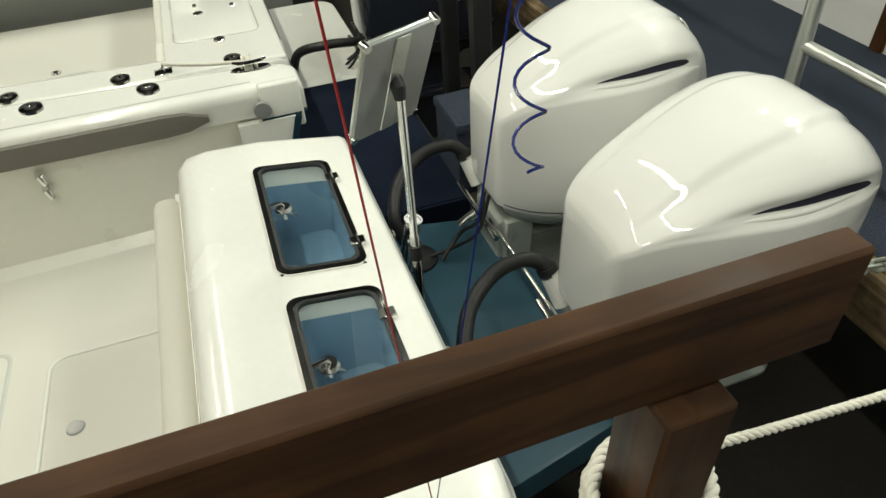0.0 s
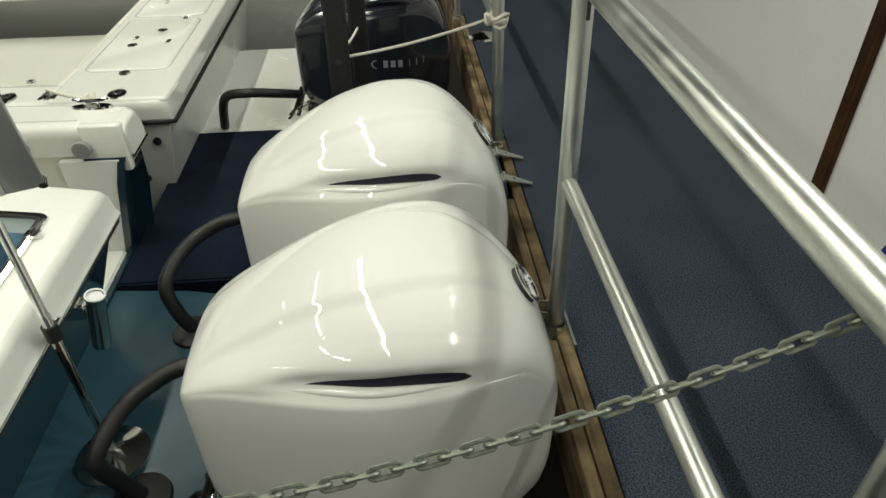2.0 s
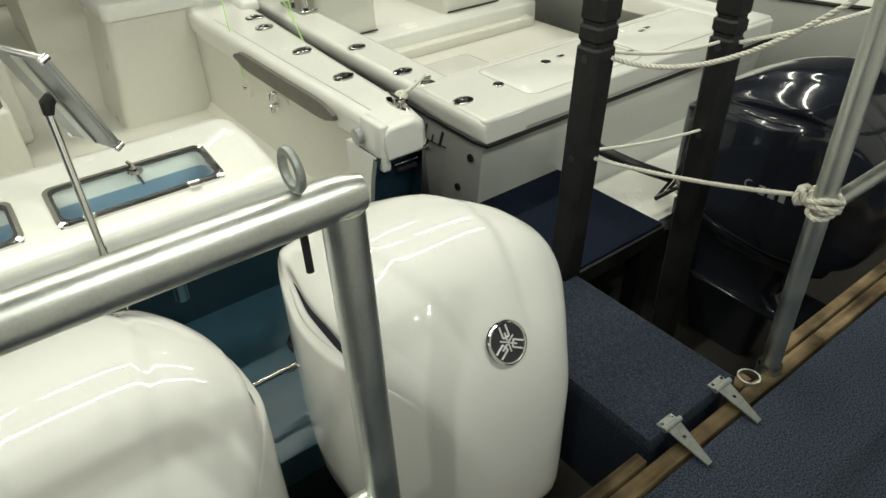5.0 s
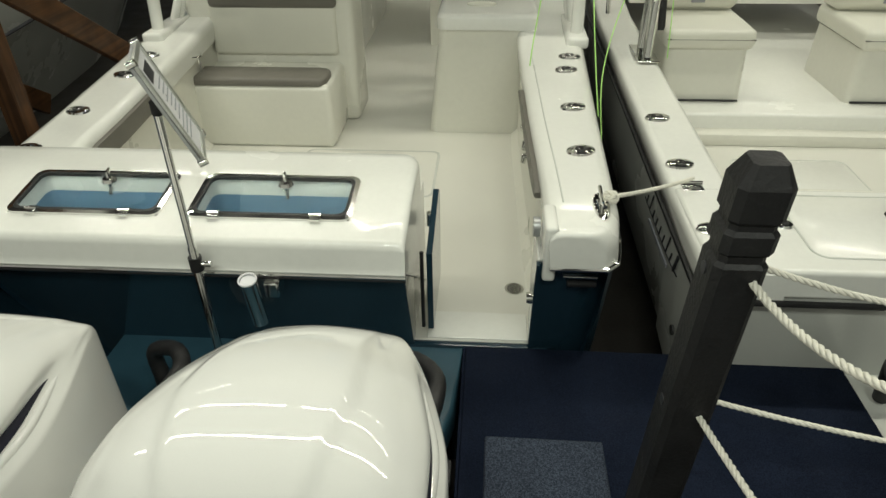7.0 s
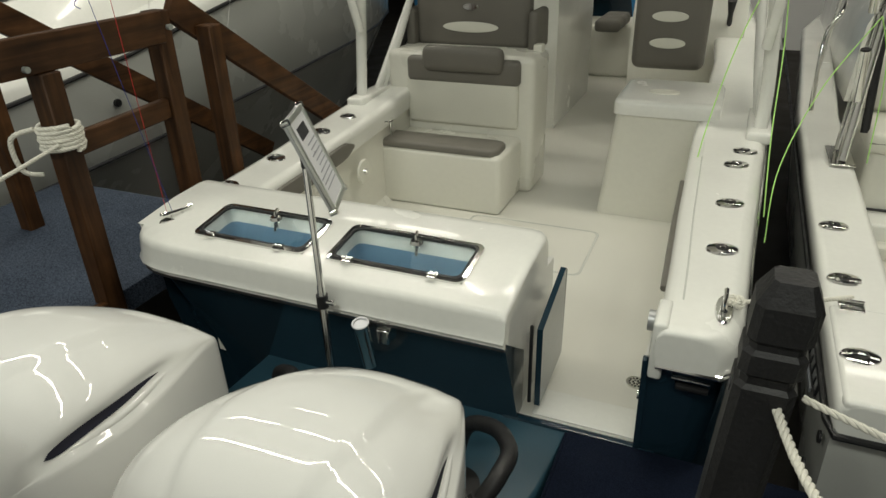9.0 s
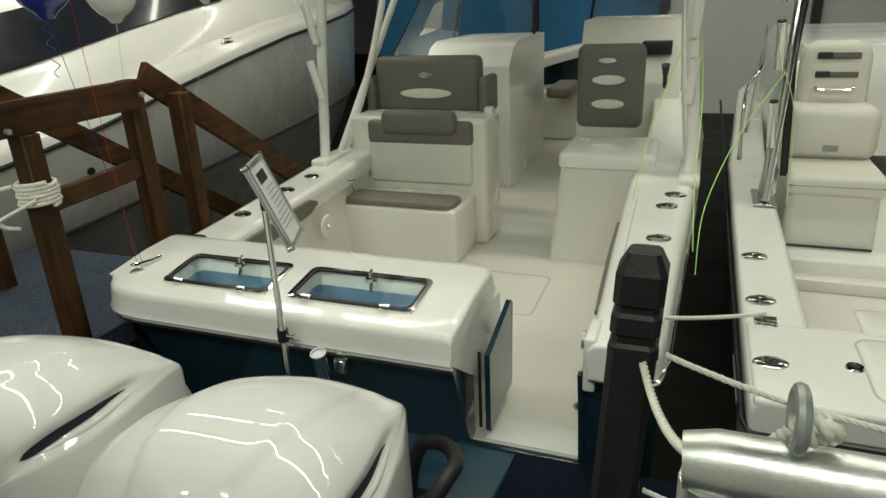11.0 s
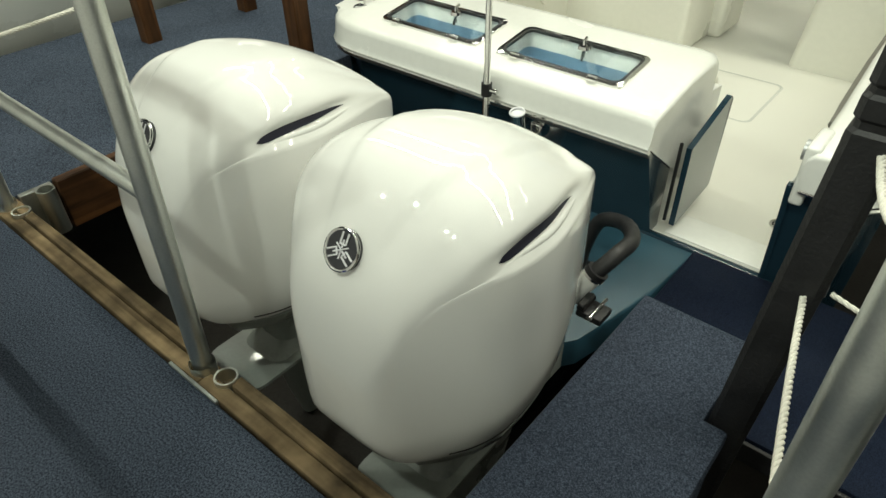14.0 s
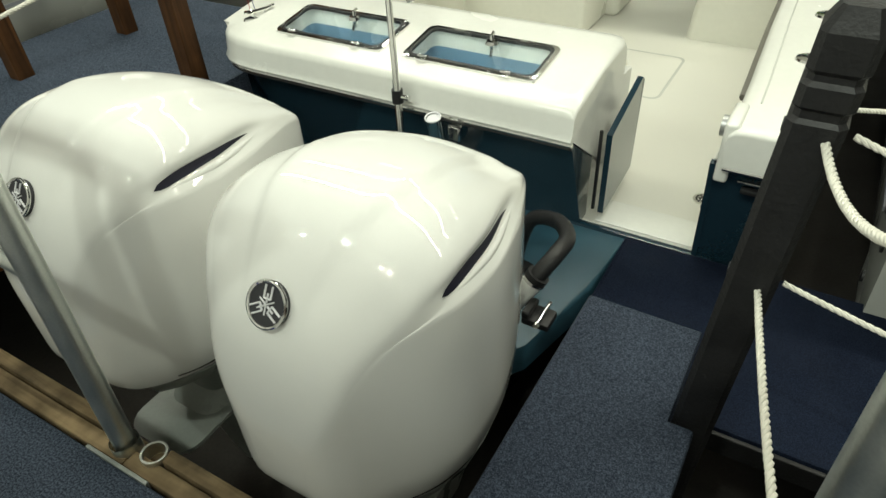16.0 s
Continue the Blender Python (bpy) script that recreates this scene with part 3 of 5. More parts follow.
# washdown fittings on the cockpit sides
for x, y, z, r in ((-0.915, 1.56, 0.08, 0.075), (0.912, 1.53, 0.06, 0.06)):
    s = 1 if x < 0 else -1
    f = part("washdown_plate", tubed([(x, y, z), (x + s * 0.012, y, z)], [r, r * 0.93], 28), VINYL, boat, "round white washdown plate")
    part("fitting", tubed([(x + s * 0.010, y, z), (x + s * 0.026, y, z)], [0.02, 0.014], 14), CHROME, f)
for z in (0.14, 0.075):
    part("hose_fitting", tubed([(0.915, 1.16, z), (0.89, 1.16, z), (0.885, 1.15, z - 0.03)], [0.022, 0.016, 0.012], 12), CHROME, boat)
part("side_drain", tubed([(0.902, 0.31, -0.10), (0.880, 0.31, -0.10)], [0.028, 0.022], 16), CHROME, boat)

# swim platform
plat = [(-0.70, 0.26), (-0.72, -0.05), (-0.60, -0.60), (0.42, -0.60), (0.54, -0.44), (0.63, -0.06), (0.65, 0.26)]
part("swim_platform", slab(plat[::1], -0.42, -0.30, 0.018), BLUE_NS, boat, "blue non-skid engine platform")
part("engine_bracket", loft(bmesh.new(), [[(x, y, z) for x, y in ((-0.6 * k, 0.3), (-0.5 * k, -0.58), (0.4 * k, -0.58), (0.5 * k, 0.3))] for k, z in ((1, -0.40), (0.8, -0.95))]), BLUE, boat)

# ---- cockpit furniture ----
seat = part("seat_base", boxed(-1.22, -0.20, 1.97, 2.78, -0.285, 0.105, 0.035, 4), LINER, boat, "cream moulded aft-facing seat base")
part("seat_cushion", loft(bmesh.new(), [[(x, y, z) for x, y in rounded(-1.07 + k, -0.225 - k, 1.975 + k, 2.205 - k, 0.06)] for k, z in ((0, 0.10), (0, 0.128), (0.006, 0.138), (0.02, 0.144))]), TAUPE, seat, "taupe seat cushion")
part("seat_surround", boxed(-1.16, -0.12, 2.40, 2.76, -0.285, 0.62, 0.045, 4), LINER, seat)
part("backrest", boxed(-1.0, -0.22, 2.365, 2.42, 0.16, 0.47, 0.025, 3), VINYL, seat, "white vinyl backrest")
part("top_pad", boxed(-0.99, -0.21, 2.35, 2.44, 0.44, 0.60, 0.03, 4), TAUPE, seat, "taupe upper backrest pad")
part("headrest", boxed(-0.86, -0.31, 2.30, 2.40, 0.52, 0.68, 0.045, 5), TAUPE, seat, "taupe rolled headrest")
bm = boxed(-1.08, -0.26, 2.72, 2.86, 0.60, 1.0, 0.05, 4)
hs = part("helm_seat_back", bm, TAUPE, boat, "taupe helm seat back with oval grab opening")
bm = loft(bmesh.new(), [[(-0.67 + 0.20 * r * math.cos(a), 2.715 - h, 0.74 + 0.035 * r * math.sin(a)) for a in [2 * math.pi * j / 28 for j in range(28)]] for r, h in ((1.0, 0.0), (1.0, 0.006), (0.8, 0.008))])
part("grab_opening", bm, VINYL, hs)
bm = loft(bmesh.new(), [[(-0.67 + 0.055 * r * math.cos(a), 2.715 - h, 0.87 + 0.022 * r * math.sin(a)) for a in [2 * math.pi * j / 20 for j in range(20)]] for r, h in ((1.0, 0.0), (0.9, 0.006))])
part("badge", bm, CHROME, hs)
for x in (-0.22, -1.10):
    part("armrest", boxed(x - 0.035, x + 0.035, 2.66, 2.95, 0.60, 0.86, 0.03, 3), TAUPE, hs)
part("arm_bracket", boxed(-0.20, -0.14, 2.62, 2.70, 0.33, 0.66, 0.01, 2), VINYL, hs)
part("cup_ring", tubed([(-0.99 + 0.05 * math.cos(a), 2.02 + 0.05 * math.sin(a), 0.26) for a in [2 * math.pi * j / 20 for j in range(20)]], 0.006, 6, True), CHROME, boat)
part("cup_post", tubed([(-0.99, 2.07, 0.26), (-0.99, 2.085, 0.20), (-0.99, 2.085, 0.14)], 0.008, 8), CHROME, boat)
lw = part("bait_station", loft(bmesh.new(), [[(x, y, z) for x, y in rounded(0.42 - k, 0.93, 2.22 + k * 0.2, 2.80, 0.05)] for k, z in ((0.07, -0.285), (0, 0.36))]), LINER, boat, "cream moulded bait station box")
part("lid", loft(bmesh.new(), [[(x, y, z) for x, y in rounded(0.405 + k, 0.99 - k, 2.205 + k, 2.80 - k, 0.06)] for k, z in ((0, 0.365), (0, 0.43), (0.012, 0.448), (0.03, 0.453))]), GEL, lw, "glossy white lid")
bm = loft(bmesh.new(), [[(0.66 + 0.09 * r * math.cos(a), 2.45 + 0.055 * r * math.sin(a), 0.453 + h) for a in [2 * math.pi * j / 24 for j in range(24)]] for r, h in ((1, 0), (0.96, 0.006))])
part("sink_cover", bm, VINYL, lw)
hs2 = part("helm_seat_back", boxed(0.325, 0.82, 3.30, 3.42, 0.40, 1.02, 0.06, 4), TAUPE, boat, "taupe starboard helm seat back with two grips")
for z in (0.765, 0.588):
    bm = loft(bmesh.new(), [[(0.565 + 0.12 * r * math.cos(a), 3.295 - h, z + 0.035 * r * math.sin(a)) for a in [2 * math.pi * j / 24 for j in range(24)]] for r, h in ((1, 0), (1, 0.008), (0.8, 0.010))])
    part("grip", bm, VINYL, hs2)
bm = loft(bmesh.new(), [[(0.55 + 0.07 * r * math.cos(a), 3.295 - h, 0.905 + 0.022 * r * math.sin(a)) for a in [2 * math.pi * j / 20 for j in range(20)]] for r, h in ((1, 0), (0.9, 0.006))])
part("badge", bm, CHROME, hs2)
# consoles and the walk-through
con = part("helm_console", loft(bmesh.new(), [[(0.20, 4.1 + k * 0.25, z), (1.05, 4.1 + k * 0.25, z), (1.05, 5.2, z), (0.20, 5.2, z)] for k, z in ((0, -0.28), (0, 0.62), (0.8, 1.0), (1.1, 1.14))]), LINER, boat, "white moulded helm console")
for x0, x1, z0 in ((0.30, 0.46, 0.72), (0.72, 0.96, 0.86), (0.86, 0.98, 0.62)):
    part("instrument", boxed(x0, x1, 4.16, 4.30, z0, z0 + 0.11, 0.01, 2), BLACK, con)
part("throttle", tubed([(0.93, 4.12, 0.60), (0.93, 4.02, 0.70), (0.93, 3.98, 0.80)], [0.02, 0.018, 0.035], 10), BLACK, con)
con2 = part("passenger_console", loft(bmesh.new(), [[(-1.15, 3.9 + k * 0.3, z), (-0.36, 3.9 + k * 0.3, z), (-0.36, 5.3, z), (-1.15, 5.3, z)] for k, z in ((0, -0.28), (0, 0.80), (0.5, 0.95), (1.0, 1.0))]), GEL, boat, "glossy white passenger console")
part("bow_seat", boxed(-0.7, 0.7, 6.0, 6.6, -0.28, 0.30, 0.05, 3), VINYL, boat)
part("bow_cushion", boxed(-0.36, -0.10, 5.4, 6.1, 0.30, 0.42, 0.04, 3), TAUPE, boat)
for x0, x1 in ((-1.16, -0.34), (0.18, 1.06)):
    g = part("windshield", loft(bmesh.new(), [[(x0, 4.75 + d, 1.0), (x1, 4.75 + d, 1.02), (x1 - 0.03, 5.05 + d, 1.75), (x0 + 0.06, 5.05 + d, 1.75)] for d in (0, 0.008)]), GLASS, boat, "clear raked windscreen panel", smooth=False)
    g.visible_shadow = False
    part("frame", tubed([(x0, 4.74, 1.0), (x0 + 0.06, 5.04, 1.76), (x1 - 0.03, 5.04, 1.76), (x1, 4.74, 1.02)], 0.016, 8), BLACK, g)
for sx in (-1, 1):
    g = part("side_glass", loft(bmesh.new(), [[(sx * (1.17 + d), 2.5, gun_z(2.5) + 0.08), (sx * (1.17 + d), 4.75, 0.62), (sx * (1.10 + d), 5.0, 1.65), (sx * (1.12 + d), 4.0, 1.5)] for d in (0, 0.008)]), GLASS, boat, "clear side windscreen", smooth=False)
    g.visible_shadow = False
    # hardtop legs in white pipe with rod tubes
    legs = [spline([(sx * 1.19, 2.08, gun_z(2.1) - 0.02), (sx * 1.19, 2.12, 0.62), (sx * 1.13, 2.12, 1.3), (sx * 1.06, 2.2, 2.2)], 6), spline([(sx * 1.18, 2.35, gun_z(2.3)), (sx * 1.10, 2.75, 1.0), (sx * 1.02, 3.3, 2.2)], 6),
            [(sx * 1.19, 2.30, gun_z(2.3)), (sx * 1.08, 3.35, 1.55), (sx * 1.0, 3.9, 2.2)]]
    for n, p in enumerate(legs):
        part("hardtop_leg", tubed(p, 0.034 if n == 0 else 0.026, 14), GEL, boat, "white powder-coated hardtop leg")
    for z in (0.80, 1.15, 1.5):
        part("rod_tube", tubed([(sx * 1.15, 2.06, z), (sx * 1.17, 1.99, z + 0.24)], 0.026, 14, cap=False), GEL, boat)
    part("leg_foot", boxed(sx * 1.19 - 0.06, sx * 1.19 + 0.06, 1.98, 2.5, gun_z(2.1) - 0.03, gun_z(2.1) + 0.035, 0.02, 3), GEL, boat)
part("hardtop", slab(rounded(-1.1, 1.1, 1.9, 4.8, 0.2)[::-1], 2.2, 2.27, 0.02), GEL, boat, "white fibreglass hardtop")

# ---- outboards ----
EY = (-1.326, -1.320, -1.308, -1.285, -1.251, -1.201, -1.132, -1.053, -0.964, -0.875, -0.776, -0.678, -0.579, -0.514, -0.478, -0.456, -0.446)
EW = (0.069, 0.096, 0.127, 0.157, 0.182, 0.221, 0.273, 0.304, 0.310, 0.305, 0.283, 0.253, 0.216, 0.188, 0.168, 0.145, 0.117)
ET = (0.200, 0.245, 0.312, 0.386, 0.459, 0.528, 0.589, 0.626, 0.635, 0.625, 0.599, 0.551, 0.487, 0.432, 0.394, 0.365, 0.322)
ES = (0.150, 0.185, 0.241, 0.302, 0.365, 0.426, 0.465, 0.471, 0.461, 0.452, 0.442, 0.431, 0.413, 0.389, 0.366, 0.342, 0.307)
EB = (0.032, -0.008, -0.037, -0.071, -0.093, -0.099, -0.094, -0.088, -0.083, -0.076, -0.078, -0.075, -0.065, -0.048, -0.035, -0.022, 0.002)


def chine(y):
    return interp([-1.30, -1.18, -1.0, -0.85], [0.994, 0.985, 0.966, 0.957], y)


def cowl_arch(y, a):
    """Place on the upper cowling at station y; a from 0 at the chine to 1 at the crown."""
    w, t, s = curve(EY, EW, y), curve(EY, ET, y), curve(EY, ES, y)
    q = a * math.pi / 2
    x = chine(y) * w * math.cos(q) ** interp([-1.25, -0.95, -0.6], [0.49, 0.60, 1.16], y)
    z = s + 0.004 + (t - s - 0.004) * math.sin(q) ** 1.03
    # raised crown panel, tapering towards the badge
    d = (abs(x) - interp([-1.30, -1.2, -1.05, -0.9, -0.5], [0.05, 0.075, 0.125, 0.150, 0.120], y)) / 0.014
    k = min(1.0, max(0.0, 0.5 + 0.5 * d))
    z -= 0.011 * k * k * (3 - 2 * k) * min(1.0, max(0.0, (a - 0.16) / 0.34)) * interp([-1.27, -1.20, -0.62, -0.50], [0, 1, 1, 0.25], y)
    z -= 0.006 * math.exp(-(((a - 0.10 + 0.55 * max(0.0, -1.02 - y)) / 0.05) ** 2)) * interp([-1.26, -1.18, -1.05, -0.95], [0, 1, 1, 0], y)
    g = math.exp(-(((y + 0.895) / 0.20) ** 4)) * math.exp(-(((a - 0.135) / 0.10) ** 2))
    return x - 0.022 * g, z


def white_engine(name, label, shell, vent, leg, at, badge=True, bars=False):
    eng = thing(name, label, "outboard engine", at)
    ys = []
    for i in range(len(EY) - 1):
        k = 4 if 2 < i < 13 else 3
        ys += [EY[i] + (EY[i + 1] - EY[i]) * j / k for j in range(k)]
    ys.append(EY[-1])
    rings = []
    for y in ys:
        w, s, b = curve(EY, EW, y), curve(EY, ES, y), curve(EY, EB, y)
        q = b + min(0.12, 0.6 * (s - b))
        half = [(0.0, b - 0.004), (0.45 * w, b - 0.003), (0.80 * w, b), (0.93 * w, b + 0.012), (0.985 * w, b + min(0.045, 0.3 * (s - b))), (1.0 * w, q)]
        c = 1 - chine(y)
        half += [(w * (1 - 0.25 * c * f), q + (s - 0.013 - q) * f) for f in (0.35, 0.7, 1.0)]
        half += [((1 - 0.45 * c) * w, s - 0.004), ((1 - 0.75 * c) * w, s + 0.001)]
        half += [cowl_arch(y, a) for a in (0.02, 0.05, 0.08, 0.105, 0.13, 0.155, 0.18, 0.21, 0.25)] + [cowl_arch(y, 0.28 + 0.022 * i) for i in range(31)] + [(0.0, curve(EY, ET, y))]
        ring = [(x, y, z) for x, z in half] + [(-x, y, z) for x, z in half[-2:0:-1]]
        rings.append(ring)
    cowl = part("cowling", loft(bmesh.new(), rings), shell, eng, sharp=24)
    # side air slots
    for sx in (-1, 1):
        bm = bmesh.new()
        rows = []
        m = 24
        for i in range(m + 1):
            f = i / m
            y = -1.085 + 0.330 * f
            h = 0.128 * f**0.40 * (1 - f) ** 0.85 + 0.001
            rows.append([])
            for g in (0.0, 0.33, 0.67, 1.0):
                a = 0.112 - 0.45 * h + (g * 1.35) * h + 0.010 * f
                x, z = cowl_arch(y, a)
                rows[-1].append(bm.verts.new((sx * (x + 0.0022), y, z + 0.0015)))
        for A, B in zip(rows, rows[1:]):
            for j in range(3):
                bm.faces.new((A[j], A[j + 1], B[j + 1], B[j]))
        part("air_slot", bm, vent, cowl, "dark slit-shaped air intake")
        bm = bmesh.new()
        lip = []
        for i in range(m + 1):
            f = i / m
            y = -1.105 + 0.415 * f
            x, z = cowl_arch(y, 0.105 - 0.052 * math.sin(math.pi * f) ** 0.6)
            lip.append((sx * (x - 0.004), y, z - 0.004))
        tube(bm, lip, [0.0015 + 0.0085 * math.sin(math.pi * i / m) ** 0.6 for i in range(m + 1)], 10)
        part("slot_lip", bm, shell, cowl)
    # seam, apron and leg
    for sx in (-1, 1):
        o = [(sx * (0.962 * curve(EY, EW, y) + 0.0008), y, curve(EY, EB, y) + 0.030) for y in ys if -1.19 < y < -0.47]
        part("seam", tubed(o, 0.0018, 6), BLACK, cowl, "thin dark cowling seam")
    bm = bmesh.new()
    R = []
    for dz, k in ((0.006, 0.955), (-0.02, 0.93), (-0.06, 0.82), (-0.085, 0.66)):
        R.append([(k * w * sgn, -0.88 + (y + 0.88) * (0.985 - 0.25 * (1 - k) * 2), b + dz) for y, w, b, sgn in [(y, w, b, 1) for y, w, b in zip(EY[4:-1], EW[4:-1], EB[4:-1])] + [(y, w, b, -1) for y, w, b in list(zip(EY[4:-1], EW[4:-1], EB[4:-1]))[::-1]]])
    loft(bm, R)
    part("apron", bm, leg, eng)
    bm = bmesh.new()
    loft(bm, [[(x, y, z) for x, y in rounded(-w, w, a, b, min(w, 0.06))] for w, a, b, z in ((0.15, -1.12, -0.52, -0.19), (0.105, -1.05, -0.55, -0.27), (0.085, -1.02, -0.58, -0.42), (0.11, -1.10, -0.56, -0.47), (0.085, -1.02, -0.58, -0.52), (0.06, -0.98, -0.62, -0.80), (0.03, -0.95, -0.64, -0.93))])
    part("midsection", bm, leg, eng, "pale grey outboard leg")
    bm = loft(bmesh.new(), [[(x, y, z) for x, y in rounded(-0.14, 0.14, -1.24, -0.60, 0.08)] for z in (-0.475, -0.462)])
    part("splash_plate", bm, leg, eng)
    bm = boxed(-0.12, 0.12, -0.62, -0.46, -0.50, -0.12, 0.02, 2)
    for sx in (-1, 1):
        box(bm, sx * 0.13 - 0.02, sx * 0.13 + 0.02, -0.60, -0.48, -0.42, -0.10, 0.008, 1)
    part("clamp_bracket", bm, leg, eng)
    part("tilt_ram", tubed([(0.05, -0.46, -0.16), (0.05, -0.36, -0.22)], 0.02, 10), CHROME, eng)
    part("steering_arm", tubed([(-0.20, -0.42, -0.12), (0.20, -0.42, -0.12)], 0.012, 10), CHROME, eng)
    part("wiring", tubed(spline([(-0.03, -0.44, -0.02), (-0.07, -0.40, -0.12), (-0.02, -0.34, -0.20), (-0.06, -0.24, -0.285)], 6), 0.009, 8), BLACK, eng, "black looped cables")
    part("wiring", tubed(spline([(-0.08, -0.44, 0.0), (-0.11, -0.38, -0.14), (-0.05, -0.30, -0.24), (-0.02, -0.20, -0.285)], 6), 0.008, 8), BLACK, eng)
    bm = boxed(0.20, 0.285, -0.545, -0.470, -0.095, -0.070, 0.006, 2)
    box(bm, 0.20, 0.225, -0.545, -0.470, -0.070, -0.045, 0.004, 1)
    br = part("steering_bracket", bm, BLACK, eng, "black steering bracket with steel bolt")
    part("bolt", tubed([(0.255, -0.560, -0.062), (0.255, -0.455, -0.062)], 0.0055, 10), CHROME, br)
    part("bolt_head", tubed([(0.255, -0.566, -0.062), (0.255, -0.556, -0.062)], 0.009, 6), CHROME, br)
    part("water_outlet", boxed(-0.297, -0.284, -1.0, -0.98, -0.055, -0.037, 0.002, 1), BLACK, eng)
    if badge:
        c, nrm = Vector((0, -1.240, 0.490)), Vector((0, -0.83, 0.56)).normalized()
        u = Vector((1, 0, 0))
        v = nrm.cross(u)
        disc = lambda r, h0, h1, k=32: loft(bmesh.new(), [[c + nrm * h + rr * (math.cos(2 * math.pi * j / k) * u + math.sin(2 * math.pi * j / k) * v) for j in range(k)] for rr, h in ((r, h0), (r, h1))])
        e = part("badge", disc(0.044, -0.02, 0.005), INK, eng, "round black badge with chrome rim")
        ring = [c + nrm * 0.005 + 0.044 * (math.cos(2 * math.pi * j / 36) * u + math.sin(2 * math.pi * j / 36) * v) for j in range(36)]
        part("rim", tubed(ring, 0.0042, 8, True), CHROME, e)
        for j in range(3):
            d = math.cos(math.pi / 2 + 2 * math.pi * j / 3) * u + math.sin(math.pi / 2 + 2 * math.pi * j / 3) * v
            s = nrm.cross(d)
            bm = bmesh.new()
            for off in (-0.008, 0.0, 0.008):
                beam(bm, c + nrm * 0.007 + s * off + d * (0.004 if off == 0 else 0.012), c + nrm * 0.007 + s * off + d * (0.037 if off else 0.022), 0.004, 0.002, 0)
            beam(bm, c + nrm * 0.007 + s * -0.008 + d * 0.012, c + nrm * 0.007 + s * 0.008 + d * 0.012, 0.004, 0.002, 0)
            beam(bm, c + nrm * 0.007 + d * -0.020, c + nrm * 0.007, 0.003, 0.002, 0)
            part("badge_mark", bm, PAPER, e)
    if bars:
        for sx in (-1, 1):
            ex = sx * interp(EY, EW, -0.895) * 0.99
            part("emblem", tubed([(ex, -0.895 + 0.021 * math.cos(2 * math.pi * j / 20), 0.203 + 0.021 * math.sin(2 * math.pi * j / 20)) for j in range(20)], 0.004, 6, True), DULL, eng, "pale grey ring emblem")
            for y0, y1 in [(-0.962 - 0.040 * i, -0.936 - 0.040 * i) for i in range(6)]:
                part("lettering_bar", boxed(sx * interp(EY, EW, y0) * 0.99 - 0.006, sx * interp(EY, EW, y0) * 0.99 + 0.004, y0, y1, 0.185, 0.222, 0.0), DULL, eng, "pale grey lettering bar")
    return eng


port_engine = white_engine("outboard_engine", "glossy pearl white outboard engine on the stern platform", COWL, VENT, COWL_GREY, (-0.398, 0, 0))
tagged(port_engine, group="twin outboards")
copy_thing(port_engine, Matrix.Translation((0.362, 0, 0)))
dark_engine = white_engine("dark_outboard_engine", "dark navy grey outboard engine with pale lettering", NAVY, VENT, NAVY, (2.295, 0.03, -0.10), True, True)

# rigging hoses and their boots
for cx, bx, by in ((0.362, 0.362, -0.150), (-0.398, -0.350, -0.146)):
    h = thing("rigging_hose", "black ribbed rigging hose looping from engine to platform", "hose", (cx, 0, 0), "rigging hoses")
    pts = spline([(0.178, -0.462, -0.03), (0.206, -0.448, 0.02), (0.232, -0.385, 0.058), (0.226, -0.27, 0.045), (0.145, -0.15, 0.0), (0.03, -0.085, -0.075), (bx - cx - 0.005, by + 0.04, -0.19), (bx - cx, by, -0.285)], 8)
    part("hose", tubed(pts, [0.0255 + 0.0012 * (i % 2) for i in range(len(pts))], 14), BLACK, h)
    part("cuff", tubed([(0.140, -0.482, -0.100), (0.206, -0.448, 0.016)], 0.033, 16), COWL, h, "white hose cuff")
    part("clamp", tubed([(0.198, -0.453, 0.002), (0.209, -0.446, 0.024)], 0.036, 16), BLACK, h)
    part("clamp_band", tubed([(0.1965, -0.4545, 0.0), (0.1995, -0.452, 0.006)], 0.0372, 16), CHROME, h)
    part("boot", tubed([(bx - cx, by, -0.302), (bx - cx, by, -0.288), (bx - cx, by, -0.275)], [0.088, 0.085, 0.04], 28), BLACK, h, "flat black rubber boot")
tie = thing("tie_bar", "thin steel bar joining both engines", "steering bar", (0, 0, 0))
part("bar", tubed([(-0.30, -0.435, -0.10), (0.26, -0.435, -0.10)], 0.009, 10), CHROME, tie)

# ---- walkway edge, rails and posts ----
for x0, x1, top in ((-1.30, -0.112, 0.012), (0.060, 0.70, 0.014), (1.10, 1.165, 0.010), (1.275, 2.8, 0.012), (2.803, 4.5, 0.013)):
    solo("dock_edge_timber", boxed(x0, x1, DOCK_Y - 0.035, DOCK_Y, -0.20, top, 0.005, 2), TIMBER, "worn brown timber edging board of the walkway", "timber", "edge boards")
for x0, x1, top in ((-1.30, -0.020, 0.006), (-0.017, 1.48, 0.007), (1.483, 4.5, 0.005)):
    solo("inner_edge_timber", boxed(x0, x1, DOCK_Y - 0.083, DOCK_Y - 0.041, -0.20, top, 0.004, 2), TIMBER, "scuffed timber plank along the carpet", "timber", "edge boards")
solo("packing_block", boxed(-0.108, 0.056, DOCK_Y - 0.033, DOCK_Y - 0.002, -0.20, -0.02, 0.004, 1), TIMBER, "short recessed timber block between pipe sockets", "timber")
solo("metal_strip", boxed(-0.135, 0.075, DOCK_Y - 0.093, DOCK_Y - 0.084, -0.02, 0.008, 0.001, 1), GALV, "pale metal strip on the plank edge", "strip")
